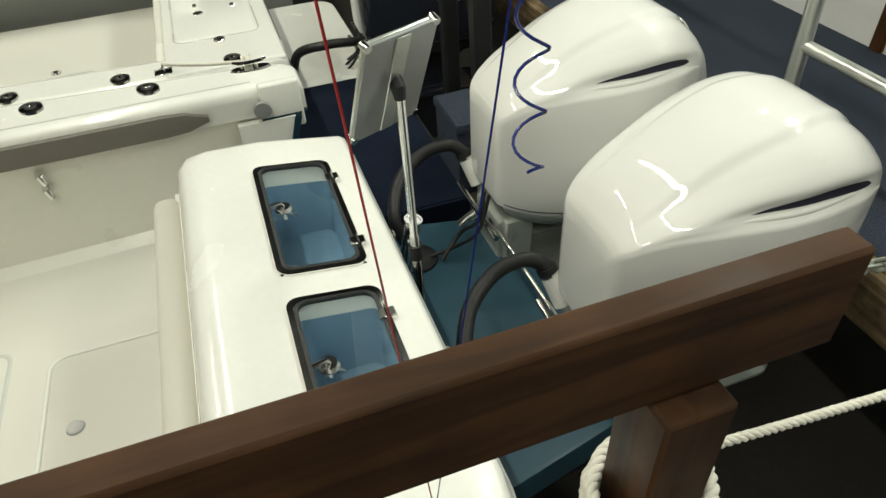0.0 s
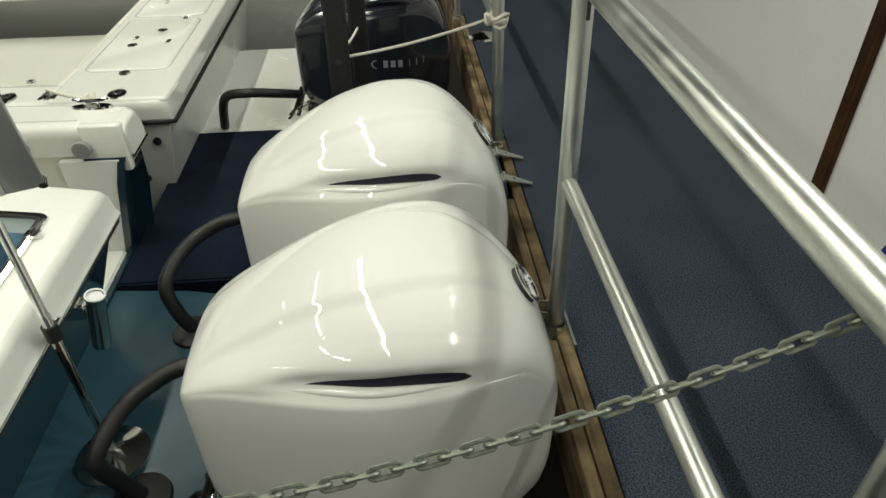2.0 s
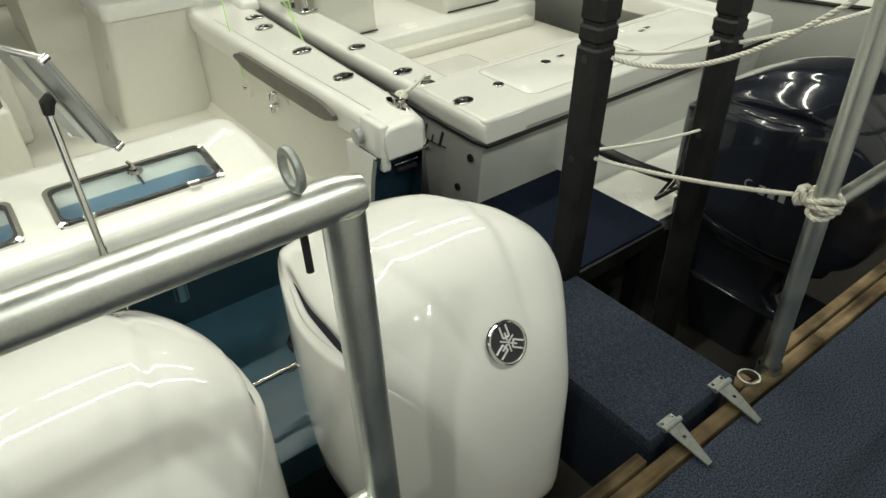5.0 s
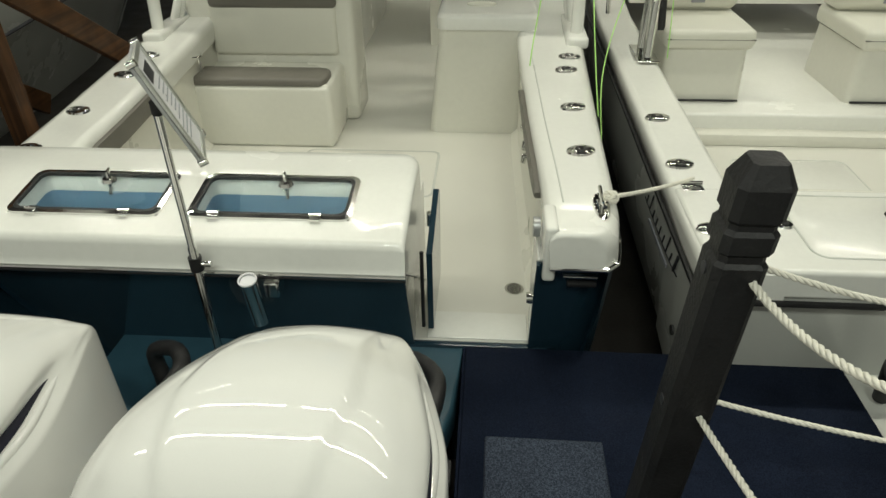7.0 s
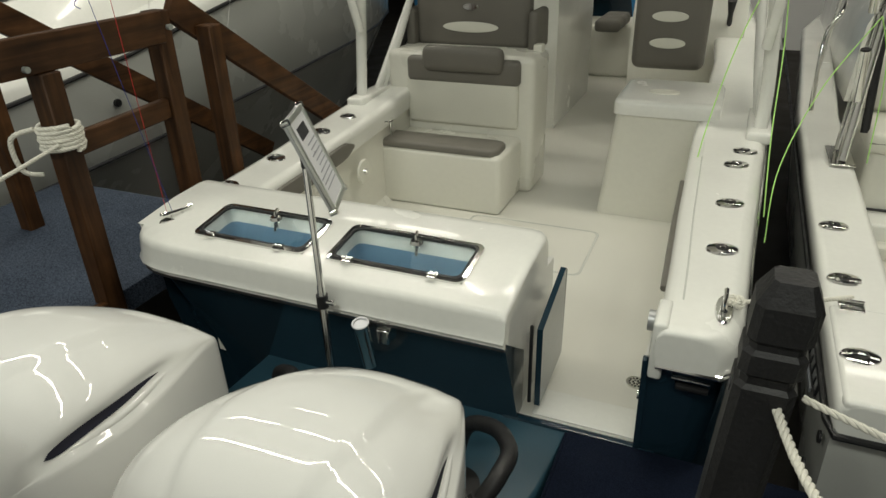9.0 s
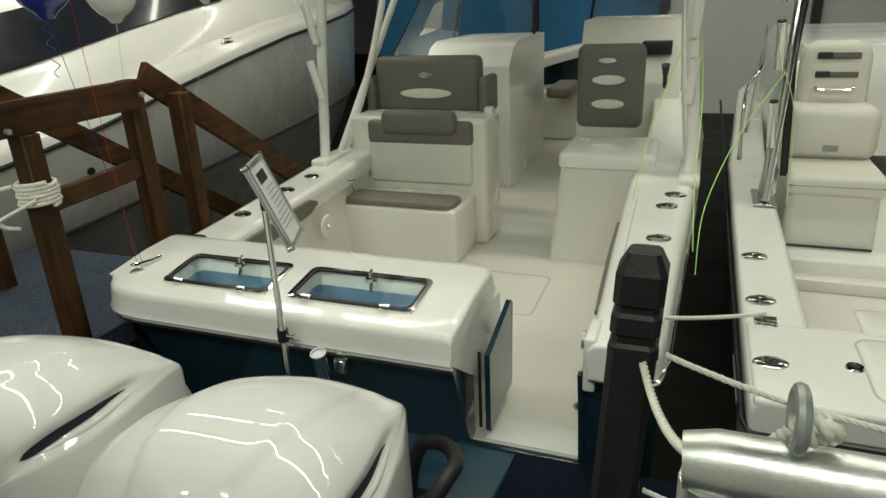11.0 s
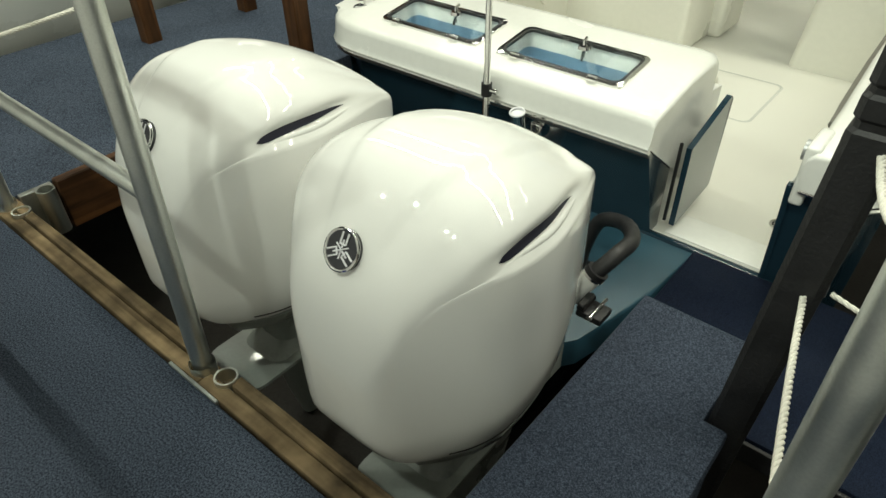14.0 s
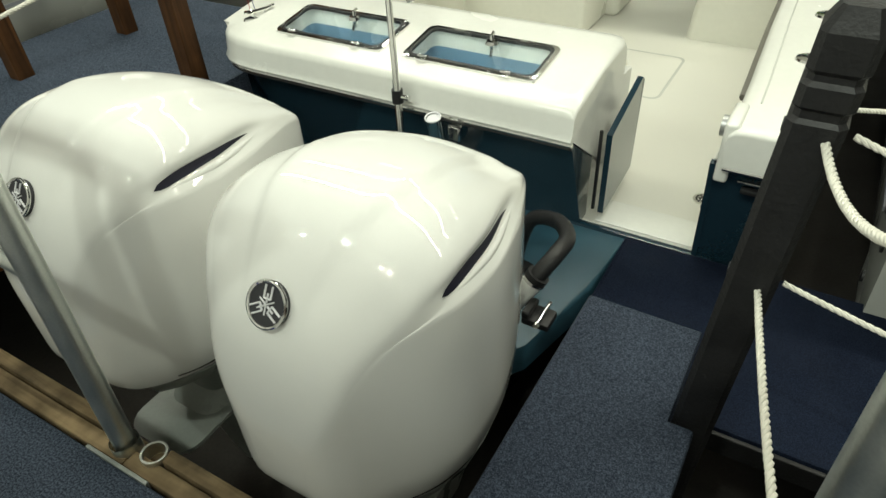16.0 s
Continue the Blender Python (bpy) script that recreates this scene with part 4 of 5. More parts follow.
solo("side_dock_floor", boxed(-2.74, -1.302, DOCK_Y - 0.087, 0.98, -0.12, -0.002, 0.004, 1), CARPET, "side walkway covered in dark blue carpet", "walkway", kind="structure")
solo("side_dock_timber", boxed(-1.300, -1.256, -1.245, 0.02, -0.20, 0.012, 0.005, 1), STAIN_Y, "brown timber edging of the side walkway", "timber")
sock = thing("pipe_socket", "upright aluminium pipe socket in the walkway corner", "socket", (-1.238, -1.293, 0))
bm = bmesh.new()
loft(bm, [[(q * math.cos(2 * math.pi * j / 20), q * math.sin(2 * math.pi * j / 20), z) for j in range(20)] for q, z in ((0.033, -0.17), (0.033, 0.012), (0.027, 0.012), (0.027, -0.17))], False)
part("pipe", bm, ALU, sock, sharp=30)
part("plate", boxed(-0.060, -0.034, -0.080, 0.040, -0.18, 0.004, 0.003, 1), ALU, sock)
bm = bmesh.new()
for i in range(4):
    box(bm, -2.70, -1.30, 1.0 + i * 0.28, 1.28 + i * 0.28, -0.25 - i * 0.2, -0.20 - i * 0.2, 0.006, 1)
solo("side_steps", bm, CARPET_DARK, "dark carpeted steps going down from the side walkway", "steps")


def rail(name, x0, x1, label):
    """A welded aluminium guard rail: two posts, top and lower pipe, eye bolt and floor sockets."""
    r = thing(name, label, "guard rail", (0, -1.428, 0), "aluminium guard rails")
    r.rotation_euler[0] = radians(-1.4)
    s = 1 if x1 > x0 else -1
    part("post", tubed([(x0, 0, 0.0), (x0, 0, 1.052)], 0.026, 16), ALU, r)
    part("post", tubed([(x1, 0, 0.0), (x1, 0, 1.052)], 0.026, 16), ALU, r)
    part("top_pipe", tubed([(x0 - s * 0.024, 0, 1.066), (x0, 0, 1.068), (x1, 0, 1.068), (x1 + s * 0.02, 0, 1.066)], [0.022, 0.026, 0.026, 0.022], 18), ALU, r)
    part("lower_pipe", tubed([(x0, 0, 0.545), (x1, 0, 0.545)], 0.021, 16), ALU, r)
    ex = x0 + s * 0.050
    eye = part("eye_bolt", tubed([(ex, 0.021 * math.cos(a), 1.118 + 0.021 * math.sin(a)) for a in [2 * math.pi * j / 20 for j in range(20)]], 0.0055, 8, True), GALV, r, "galvanised eye bolt")
    part("shank", tubed([(ex, 0, 0.99), (ex, 0, 1.098)], 0.005, 8), BLACK, eye)
    for x in (x0, x1):
        part("socket", tubed([(x, 0, -0.06), (x, 0, 0.03)], 0.034, 16, cap=False), ALU, r)
        bm = bmesh.new()
        loft(bm, [[(x - s * 0.082 + q * math.cos(2 * math.pi * j / 20), 0.014 + q * math.sin(2 * math.pi * j / 20), z) for j in range(20)] for q, z in ((0.032, -0.12), (0.032, 0.020), (0.0265, 0.020), (0.0265, -0.12))], False)
        part("spare_socket", bm, ALU, r, sharp=30)
    return r


rail("guard_rail", -0.047, -1.235, "brushed aluminium guard rail with eye bolt on the walkway edge")
rail("guard_rail", 1.237, 3.1, "brushed aluminium guard rail with white rope tied to its post")

# boarding step with strap hinges
step = thing("boarding_step", "boxy boarding step wrapped in flecked blue carpet", "step", (0, 0, 0))
part("top", slab([(0.728, -1.40), (1.10, -1.40), (1.10, -0.795), (1.043, -0.795), (1.043, -0.478), (0.735, -0.478)], 0.0, 0.045, 0.012), CARPET_STEP, step)
part("box", slab([(0.740, -1.385), (1.09, -1.385), (1.09, -0.80), (1.036, -0.80), (1.036, -0.486), (0.742, -0.486)], -0.33, -0.001, 0.006), CARPET_STEP, step)
for hx in (0.815, 1.035):
    bm = boxed(hx - 0.030, hx + 0.030, -1.395, -1.372, 0.044, 0.050, 0.002, 1)
    tube(bm, [(hx - 0.034, -1.40, 0.050), (hx + 0.034, -1.40, 0.050)], 0.008, 10)
    vs = [bm.verts.new(p) for p in ((hx - 0.026, -1.405, 0.046), (hx + 0.026, -1.405, 0.046), (hx + 0.014, -1.52, 0.005), (hx - 0.004, -1.52, 0.005), (hx - 0.026, -1.405, 0.050), (hx + 0.026, -1.405, 0.050), (hx + 0.014, -1.52, 0.010), (hx - 0.004, -1.52, 0.010))]
    for q in ((4, 5, 6, 7), (0, 3, 2, 1), (0, 1, 5, 4), (1, 2, 6, 5), (2, 3, 7, 6), (3, 0, 4, 7)):
        bm.faces.new([vs[i] for i in q])
    h = part("strap_hinge", bm, GALV, step, "galvanised strap hinge", smooth=False)
    for sx, sy in ((-0.02, -1.383), (0.02, -1.383), (0.0, -1.44)):
        part("screw", tubed([(hx + sx, sy, 0.040), (hx + sx, sy, 0.052 if sy > -1.4 else 0.038)], 0.005, 8), CHROME, h)

gangway = thing("carpeted_platform", "low boarding platform covered in navy carpet", "platform", (0, 0, 0))
part("deck", boxed(0.66, 2.02, -0.50, 0.225, -0.33, -0.272, 0.008, 2), CARPET_DARK, gangway)
part("edge_board", boxed(0.65, 0.66, -0.50, 0.225, -0.40, -0.280, 0.002, 1), CARPET_DARK, gangway)
part("edge_board", boxed(1.09, 2.02, -0.515, -0.50, -0.36, -0.285, 0.002, 1), POSTM, gangway)
for x in (0.75, 1.95):
    for y in (-0.45, 0.15):
        part("leg", boxed(x - 0.04, x + 0.04, y - 0.04, y + 0.04, -0.95, -0.33), POSTM, gangway)


def black_post(x, y, base, top, name="rope_post", lean=0.0):
    p = thing(name, "black painted timber post with carved cap and rope holes", "post", (x, y, 0), "black rope posts")
    w = 0.0435
    sec = lambda k, z: [(a * k + lean * (z - top), b * k, z) for a, b in ((-w, -w * 0.72), (-w * 0.72, -w), (w * 0.72, -w), (w, -w * 0.72), (w, w * 0.72), (w * 0.72, w), (-w * 0.72, w), (-w, w * 0.72))]
    part("shaft", loft(bmesh.new(), [sec(k, z) for k, z in ((1, base), (1, top - 0.175), (0.86, top - 0.168), (0.86, top - 0.155), (1, top - 0.148), (1, top - 0.115), (0.86, top - 0.108), (0.86, top - 0.098), (1.0, top - 0.090), (1.0, top - 0.035), (0.62, top))]), POSTM, p, sharp=20)
    for z in (top - 0.20, top - 0.51):
        part("rope_hole", tubed([(-w - 0.002 + lean * (z - top), 0, z), (w + 0.002 + lean * (z - top), 0, z)], 0.012, 10), INK, p)
    return p


black_post(1.138, -0.742, -0.60, 0.985, lean=0.050)
black_post(1.70, -0.80, -0.60, 0.905)


def rope_mesh(pts, r, lay=0.026):
    """Three twisted strands along a path."""
    pts = [Vector(p) for p in pts]
    L = [0.0]
    for a, b in zip(pts, pts[1:]):
        L.append(L[-1] + (b - a).length)
    n = min(640, max(8, int(L[-1] / lay * 7)))
    dense = []
    for i in range(n + 1):
        s = L[-1] * i / n
        k = min(len(pts) - 2, max(0, int(np.searchsorted(L, s) - 1)))
        f = (s - L[k]) / max(1e-6, L[k + 1] - L[k])
        dense.append((pts[k].lerp(pts[k + 1], f), s))
    bm = bmesh.new()
    prev = None
    frames = []
    for i, (p, s) in enumerate(dense):
        t = (dense[min(i + 1, n)][0] - dense[max(i - 1, 0)][0]).normalized()
        u = t.cross(Vector((0.3, 0.2, 1))) if prev is None else prev - t * prev.dot(t)
        u.normalize()
        prev = u
        frames.append((p, u, t.cross(u), s))
    for q in range(3):
        tube(bm, [p + 0.52 * r * (math.cos(2 * math.pi * (s / lay / 1.6 + q / 3)) * u + math.sin(2 * math.pi * (s / lay / 1.6 + q / 3)) * v) for p, u, v, s in frames], 0.56 * r, 6)
    return bm


def sag(a, b, d, n=14):
    a, b = Vector(a), Vector(b)
    return [a.lerp(b, i / n) - Vector((0, 0, d * 4 * (i / n) * (1 - i / n))) for i in range(n + 1)]


def rope(pts, r, label, group="ropes"):
    return solo("rope", rope_mesh(pts, r), ROPE, label, "rope", group, sharp=80)


rope(sag((1.150, -0.785, 0.785), (1.290, -1.402, 1.112), 0.10), 0.0070, "white twisted rope slung from black post to rail eye")
rope(sag((1.186, -0.742, 0.785), (1.66, -0.80, 0.725), 0.02), 0.0058, "white twisted rope between the black posts")
rope(sag((1.128, -0.785, 0.475), (1.237, -1.385, 0.575), 0.015), 0.0064, "white twisted rope from black post to rail post")
rope(sag((1.165, -0.742, 0.475), (1.66, -0.80, 0.415), 0.01), 0.0054, "white twisted rope low between the black posts")
rope(sag((1.70, -0.845, 0.725), (2.6, -1.42, 1.06), 0.05), 0.007, "white twisted rope from far post to rail")
# knot round the rail post
k = []
for i in range(60):
    a = i * 0.62
    k.append((1.237 + (0.033 + 0.005 * math.sin(i * 1.7)) * math.cos(a), -1.42 + (0.033 + 0.005 * math.cos(i * 1.3)) * math.sin(a), 0.545 + 0.001 * i + 0.012 * math.sin(i * 0.9)))
rope(k[:44], 0.0075, "white rope knotted round the rail post")
k = [(1.237 + 0.018 * math.cos(i * 0.9) - 0.01, -1.372 + 0.014 * math.sin(i * 0.7), 0.575 + 0.020 * math.sin(i * 1.1)) for i in range(20)]
rope(k, 0.0075, "white rope knot beside the rail post")
k = [(1.295 + 0.010 * math.cos(i * 0.9) + 0.001 * i, -1.402 + 0.009 * math.sin(i * 1.2), 1.112 + 0.008 * math.sin(i * 0.8)) for i in range(14)]
rope(k, 0.007, "white rope end tied in the eye bolt")

# ---- stained timber fence on the side walkway ----
fence = thing("timber_fence", "brown stained timber fence on the side walkway", "fence", (-1.35, 0, 0))


def lumber(a, b, w, h, mat, name="rail", up=(0, 0, 1)):
    return part(name, beam(bmesh.new(), a, b, w, h, 0.005, up), mat, fence)


lumber((0.055, 0.005, -0.12), (0.055, 0.005, 0.963), 0.085, 0.085, STAIN_Z, "post", (0, 1, 0))
lumber((0, 0.64, -0.12), (0, 0.64, 1.095), 0.085, 0.085, STAIN_Z, "post", (0, 1, 0))
lumber((0.050, 0.90, -0.4), (0.050, 0.90, 1.0), 0.085, 0.085, STAIN_Z, "post", (0, 1, 0))
lumber((0.062, -0.175, 1.030), (0.062, 0.60, 1.035), 0.040, 0.135, STAIN_Y, "top_rail")
lumber((0.0, 0.07, 0.655), (0.0, 0.60, 0.675), 0.040, 0.09, STAIN_Y, "mid_rail")
lumber((-0.014, 0.74, 1.11), (-0.014, 2.15, 0.16), 0.040, 0.135, STAIN_Y, "stair_rail")
for y, z in ((-0.08, 0.99), (0.62, 1.03)):
    part("bolt", tubed([(0.08, y, z), (0.10, y, z)], 0.012, 8), GALV, fence)
fence2 = thing("timber_fence", "brown stained timber stair rail on the far side", "fence", (-2.30, 0, 0))
fence = fence2
lumber((0, -0.22, -0.12), (0, -0.22, 1.05), 0.085, 0.085, STAIN_Z, "post", (0, 1, 0))
lumber((0, 0.42, -0.12), (0, 0.42, 1.07), 0.085, 0.085, STAIN_Z, "post", (0, 1, 0))
lumber((-0.06, -0.30, 1.03), (-0.06, 0.5, 1.06), 0.040, 0.135, STAIN_Y, "top_rail")
lumber((0.06, 0.45, 1.12), (0.06, 2.4, -0.20), 0.040, 0.135, STAIN_Y, "stair_rail")
lumber((0, 1.55, -0.9), (0, 1.55, 0.32), 0.085, 0.085, STAIN_Z, "post", (0, 1, 0))

# rope wound round the fence post, then led to the rail
k = [(-1.297 + 0.060 * (1.25 if abs(math.cos(i * 0.5)) > 0.6 else 1) * math.cos(i * 0.5), 0.005 + 0.060 * (1.25 if abs(math.sin(i * 0.5)) > 0.6 else 1) * math.sin(i * 0.5), 0.675 + 0.0013 * i) for i in range(76)]
rope(k, 0.0095, "white rope wound round the brown fence post")
rope(sag((-1.245, -0.055, 0.71), (-1.235, -1.385, 0.56), 0.03), 0.0075, "white rope from fence post to rail post")
k = spline([(-1.36, -0.05, 0.76), (-1.42, -0.11, 0.73), (-1.41, -0.11, 0.61), (-1.37, -0.06, 0.58)], 6)
rope(k, 0.0095, "loose white rope end at the fence post")

# chain between fence and rail
chain = thing("chain", "galvanised chain hung between fence and rail", "chain", (0, 0, 0))
base = [(0.0085 * math.cos(a), (0.0165 if math.sin(a) > 0 else -0.0165) + 0.0085 * math.sin(a), 0) for a in [2 * math.pi * j / 16 for j in range(16)]]
link0 = part("link", tubed(base, 0.0036, 6, True), CHAINM, chain)
cp = sag((-1.285, -0.185, 1.045), (-1.125, -1.41, 1.045), 0.108, 56)
for i in range(56):
    a, b = cp[i], cp[i + 1]
    ob = link0 if i == 0 else new("link", link0.data)
    ob.parent = chain
    d = (b - a)
    ob.matrix_basis = Matrix.Translation((a + b) / 2) @ d.to_track_quat("Y", "Z").to_matrix().to_4x4() @ Matrix.Rotation(radians(45 + 90 * (i % 2)), 4, "Y") @ Matrix.Diagonal((0.66, d.length / 0.0345, 0.66, 1))

# ---- things at the stern ----
stand = thing("sign_stand", "chrome pole sign stand with tilted display frame", "sign stand", (-0.185, -0.012, 0))
part("base", tubed([(0, 0, -0.302), (0, 0, -0.292), (0, 0, -0.280), (0, 0, -0.262)], [0.115, 0.112, 0.06, 0.02], 36), CHROME, stand, "round polished steel base")
part("pole", tubed([(0, 0, -0.27), (0, 0, 0.30), (0, 0, 0.305), (0, 0, 0.75)], [0.0145, 0.0145, 0.0115, 0.0115], 16), CHROME, stand)
part("collar", tubed([(0, 0, 0.215), (0, 0, 0.265)], 0.021, 16), BLACK, stand)
part("knob", tubed([(0.02, 0, 0.24), (0.05, 0, 0.24)], 0.010, 10), CHROME, stand)
part("swivel", tubed([(0, 0, 0.735), (0.005, 0.0, 0.765), (0.03, 0.0, 0.79)], [0.014, 0.020, 0.014], 12), BLACK, stand)
sm = look((0.035, 0.007, 0.765), (0.035 + 0.855, 0.007 + 0.36, 0.765 + 0.37))


def on_sign(bm):
    bmesh.ops.transform(bm, matrix=sm, verts=bm.verts[:])
    return bm


W, H = 0.108, 0.158
fr = part("display_frame", on_sign(boxed(-W, W, -H, H, -0.004, 0.006, 0.002, 1)), SILVER, stand, "silver snap display frame")
for a in ((-W, -W + 0.018, -H, H), (W - 0.018, W, -H, H), (-W + 0.018, W - 0.018, -H, -H + 0.018), (-W + 0.018, W - 0.018, H - 0.018, H)):
    part("frame_bar", on_sign(boxed(a[0], a[1], a[2], a[3], -0.014, -0.0045, 0.003, 2)), ALU, fr)
part("sheet", on_sign(boxed(-W + 0.018, W - 0.018, -H + 0.018, H - 0.018, -0.008, -0.0045)), PAPER, fr, "white printed sheet")
random.seed(4)
part("printed_picture", on_sign(boxed(-0.05, 0.05, 0.075, 0.115, -0.0095, -0.0082)), INK, fr)
for i in range(9):
    part("text_bar", on_sign(boxed(-0.08, -0.08 + random.uniform(0.09, 0.15), 0.05 - i * 0.018, 0.0535 - i * 0.018, -0.0095, -0.0082)), DULL, fr)
part("back_strip", on_sign(boxed(-0.022, 0.022, -H + 0.005, H - 0.005, 0.0065, 0.012, 0.002, 1)), ALU, fr)
for x in (-W, W):
    for y in (-H, H):
        part("corner_clip", on_sign(tubed([(x * 0.95, y * 0.965, -0.016), (x * 0.95, y * 0.965, 0.008)], 0.011, 10)), CHROME, fr)

pipe = thing("flag_socket", "clear plastic rod socket fixed to the blue transom", "socket", (-0.01, -0.03, 0))
part("tube", tubed([(0.0, 0.012, 0.02), (0.0, -0.028, 0.215)], 0.027, 20, cap=False), CHROME, pipe)
part("lip", tubed([(0.027 * math.cos(a), -0.0285 + 0.026 * math.sin(a), 0.216 + 0.006 * math.sin(a)) for a in [2 * math.pi * j / 24 for j in range(24)]], 0.0035, 8, True), PAPER, pipe)
part("liner", tubed([(0.0, 0.0, 0.08), (0.0, -0.026, 0.212)], 0.0235, 18), PAPER, pipe)
part("bracket", boxed(0.02, 0.07, 0.03, 0.10, 0.10, 0.16, 0.006, 1), CHROME, pipe)

mooring = sag((1.115, 0.29, 0.345), (1.51, 0.66, 0.235), 0.01)
rope(mooring, 0.008, "white mooring line between the two boats")
k = [(1.125 + 0.016 * math.cos(i * 0.8) + 0.001 * i, 0.30 + 0.016 * math.sin(i * 0.6), 0.342 + 0.012 * math.sin(i)) for i in range(20)]
rope(k, 0.007, "white line knotted at the cleat")
for n, pts in enumerate((((1.16, 2.05, 1.25), (1.02, 1.95, 0.85), (0.93, 1.7, 0.42), (0.905, 1.53, 0.08)), ((1.17, 2.05, 1.3), (1.22, 2.0, 0.85), (1.22, 1.6, 0.5), (1.24, 1.35, 0.20)), ((1.62, 2.15, 0.95), (1.42, 1.95, 0.65), (1.28, 1.6, 0.35), (1.26, 1.3, 0.1)), ((1.62, 2.15, 0.95), (1.70, 2.2, 0.7), (1.71, 2.1, 0.25)))):
    solo("green_line", tubed(spline(pts, 8), 0.003, 6), LINE, "thin lime green line hanging between boats", "line", "green lines")

def script_bars(owner, x, y0, y1, z, high, s):
    """Dark script lettering as slanted strokes joined by a base line; s is +1 or -1 along y."""
    n = 9
    step_ = (y1 - y0) / n
    for i in range(n):
        y = y0 + step_ * (i + 0.5)
        h = high * (1.0 if i in (0, 2, 7) else 0.5)
        part("lettering_bar", beam(bmesh.new(), (x, y, z), (x, y + s * 0.35 * h, z + h), 0.005 if i else 0.008, 0.007 if i else 0.011, 0), INK, owner, "dark slanted lettering bar")
    part("lettering_bar", tubed(spline([(x, y0 - 0.02, z + 0.01), (x, y0 + 0.3 * (y1 - y0), z - 0.004), (x, y1 - 0.05, z + 0.002), (x, y1, z + 0.012)], 5), 0.0025, 6), INK, owner, "dark lettering swash")
    part("lettering_bar", beam(bmesh.new(), (x, y0 + 0.2 * (y1 - y0), z - 0.040), (x, y0 + 0.8 * (y1 - y0), z - 0.040), 0.006, 0.016, 0), DULL, owner, "grey small lettering bar")


# ---- white boat moored to starboard ----
nb = thing("white_boat", "white fishing boat moored beside the blue one", "boat", (0, 0, 0))
nz = lambda y: 0.195 + 0.025 * max(0, y - 0.7)
prof = [(0.0, -0.11), (-0.004, -0.05), (0.0, -0.022), (0.014, -0.006), (0.035, 0.0), (0.20, 0.0), (0.222, -0.006), (0.235, -0.03), (0.235, -0.30)]
rings = []
for y in (0.10, 0.115, 0.15, 0.3, 0.7, 1.2, 2.0, 3.0, 4.5, 6.0, 8.0):
    k = 0.02 if y < 0.11 else (0.006 if y < 0.14 else 0)
    x0 = 1.435 + interp([0, 3, 6, 8], [0, 0.0, 0.15, 0.6], y) + k
    rings.append([(x0 + a, y, nz(y) + (max(b, -0.10) if y < 0.6 else b) - k * 0.6) for a, b in prof])
part("gunwale", loft(bmesh.new(), rings), GEL, nb, "glossy white gunwale", sharp=60, even=True)
bm = bmesh.new()
box(bm, 1.445, 3.75, 0.104, 0.66, 0.085, 0.1985, 0.018, 3)
part("aft_deck", bm, GEL, nb, "glossy white aft deck", even=True)
part("gunwale", boxed(3.50, 3.75, 0.12, 6.0, 0.09, 0.215, 0.02, 3), GEL, nb)
part("coaming", boxed(1.66, 3.52, 0.655, 0.70, -0.20, 0.185, 0.014, 2), LINER, nb)
bm = bmesh.new()
tube(bm, [(1.428, 6.0, 0.21), (1.425, 3.0, 0.145), (1.425, 0.16, 0.082), (1.44, 0.092, 0.078), (3.74, 0.092, 0.078)], 0.011, 8)
part("rub_rail", bm, BLACK, nb, "black rubber rub rail")
bm = bmesh.new()
rows = []
for y in (0.14, 0.6, 1.5, 3, 5, 8):
    k = interp([0, 3, 6, 8], [0, 0.0, 0.15, 0.6], y)
    rows.append([bm.verts.new((1.44 + k + d, y + f, nz(y) + z)) for d, z, f in ((0, -0.105, 0), (0.015, -0.35, 0.04), (0.05, -0.65, 0.10), (0.35, -1.14, 0.2))])
for a, b in zip(rows, rows[1:]):
    for i in range(3):
        bm.faces.new((a[i], a[i + 1], b[i + 1], b[i]))
part("hull_side", bm, GREYHULL, nb, "pale grey gloss hull side")
bm = loft(bmesh.new(), [[(1.44 + k, 0.115 + r, z), (3.74 - k, 0.115 + r, z), (3.74 - k, 0.6, z), (1.44 + k, 0.6, z)] for k, r, z in ((0, 0, 0.09), (0.015, 0.05, -0.20), (0.03, 0.10, -0.45), (0.2, 0.2, -0.95))])
part("transom", bm, GREYHULL, nb, "pale grey gloss transom")
part("swim_platform", slab(rounded(1.75, 3.4, -0.42, 0.25, 0.12)[::-1], -0.42, -0.30, 0.03), GEL, nb, "white engine platform")
part("cockpit_sole", boxed(1.60, 3.6, 0.68, 2.1, -0.28, -0.20), GEL_NS, nb, "cream non-skid cockpit floor")
part("raised_deck", boxed(1.62, 3.6, 2.02, 6.0, -0.20, -0.04, 0.02, 3), GEL, nb)
part("step_tread", boxed(1.66, 3.5, 1.93, 2.03, -0.20, -0.13, 0.01, 2), LINER, nb)
for x0, x1, y0, y1, zz in ((1.80, 2.62, 0.19, 0.60, 0.2005), (2.67, 3.55, 0.19, 0.60, 0.2005), (2.05, 2.65, 1.15, 1.75, -0.1985)):
    bm = bmesh.new()
    loft(bm, [[(x, y, zz) for x, y in rounded(x0, x1, y0, y1, 0.05)], [(x, y, zz + 0.004) for x, y in rounded(x0 + 0.008, x1 - 0.008, y0 + 0.008, y1 - 0.008, 0.045)]])
    dh = part("deck_hatch", bm, GEL, nb)
    part("hatch_groove", tubed([(x, y, zz - 0.001) for x, y in rounded(x0 - 0.006, x1 + 0.006, y0 - 0.006, y1 + 0.006, 0.055)], 0.0035, 6, True), GREYHULL, dh)
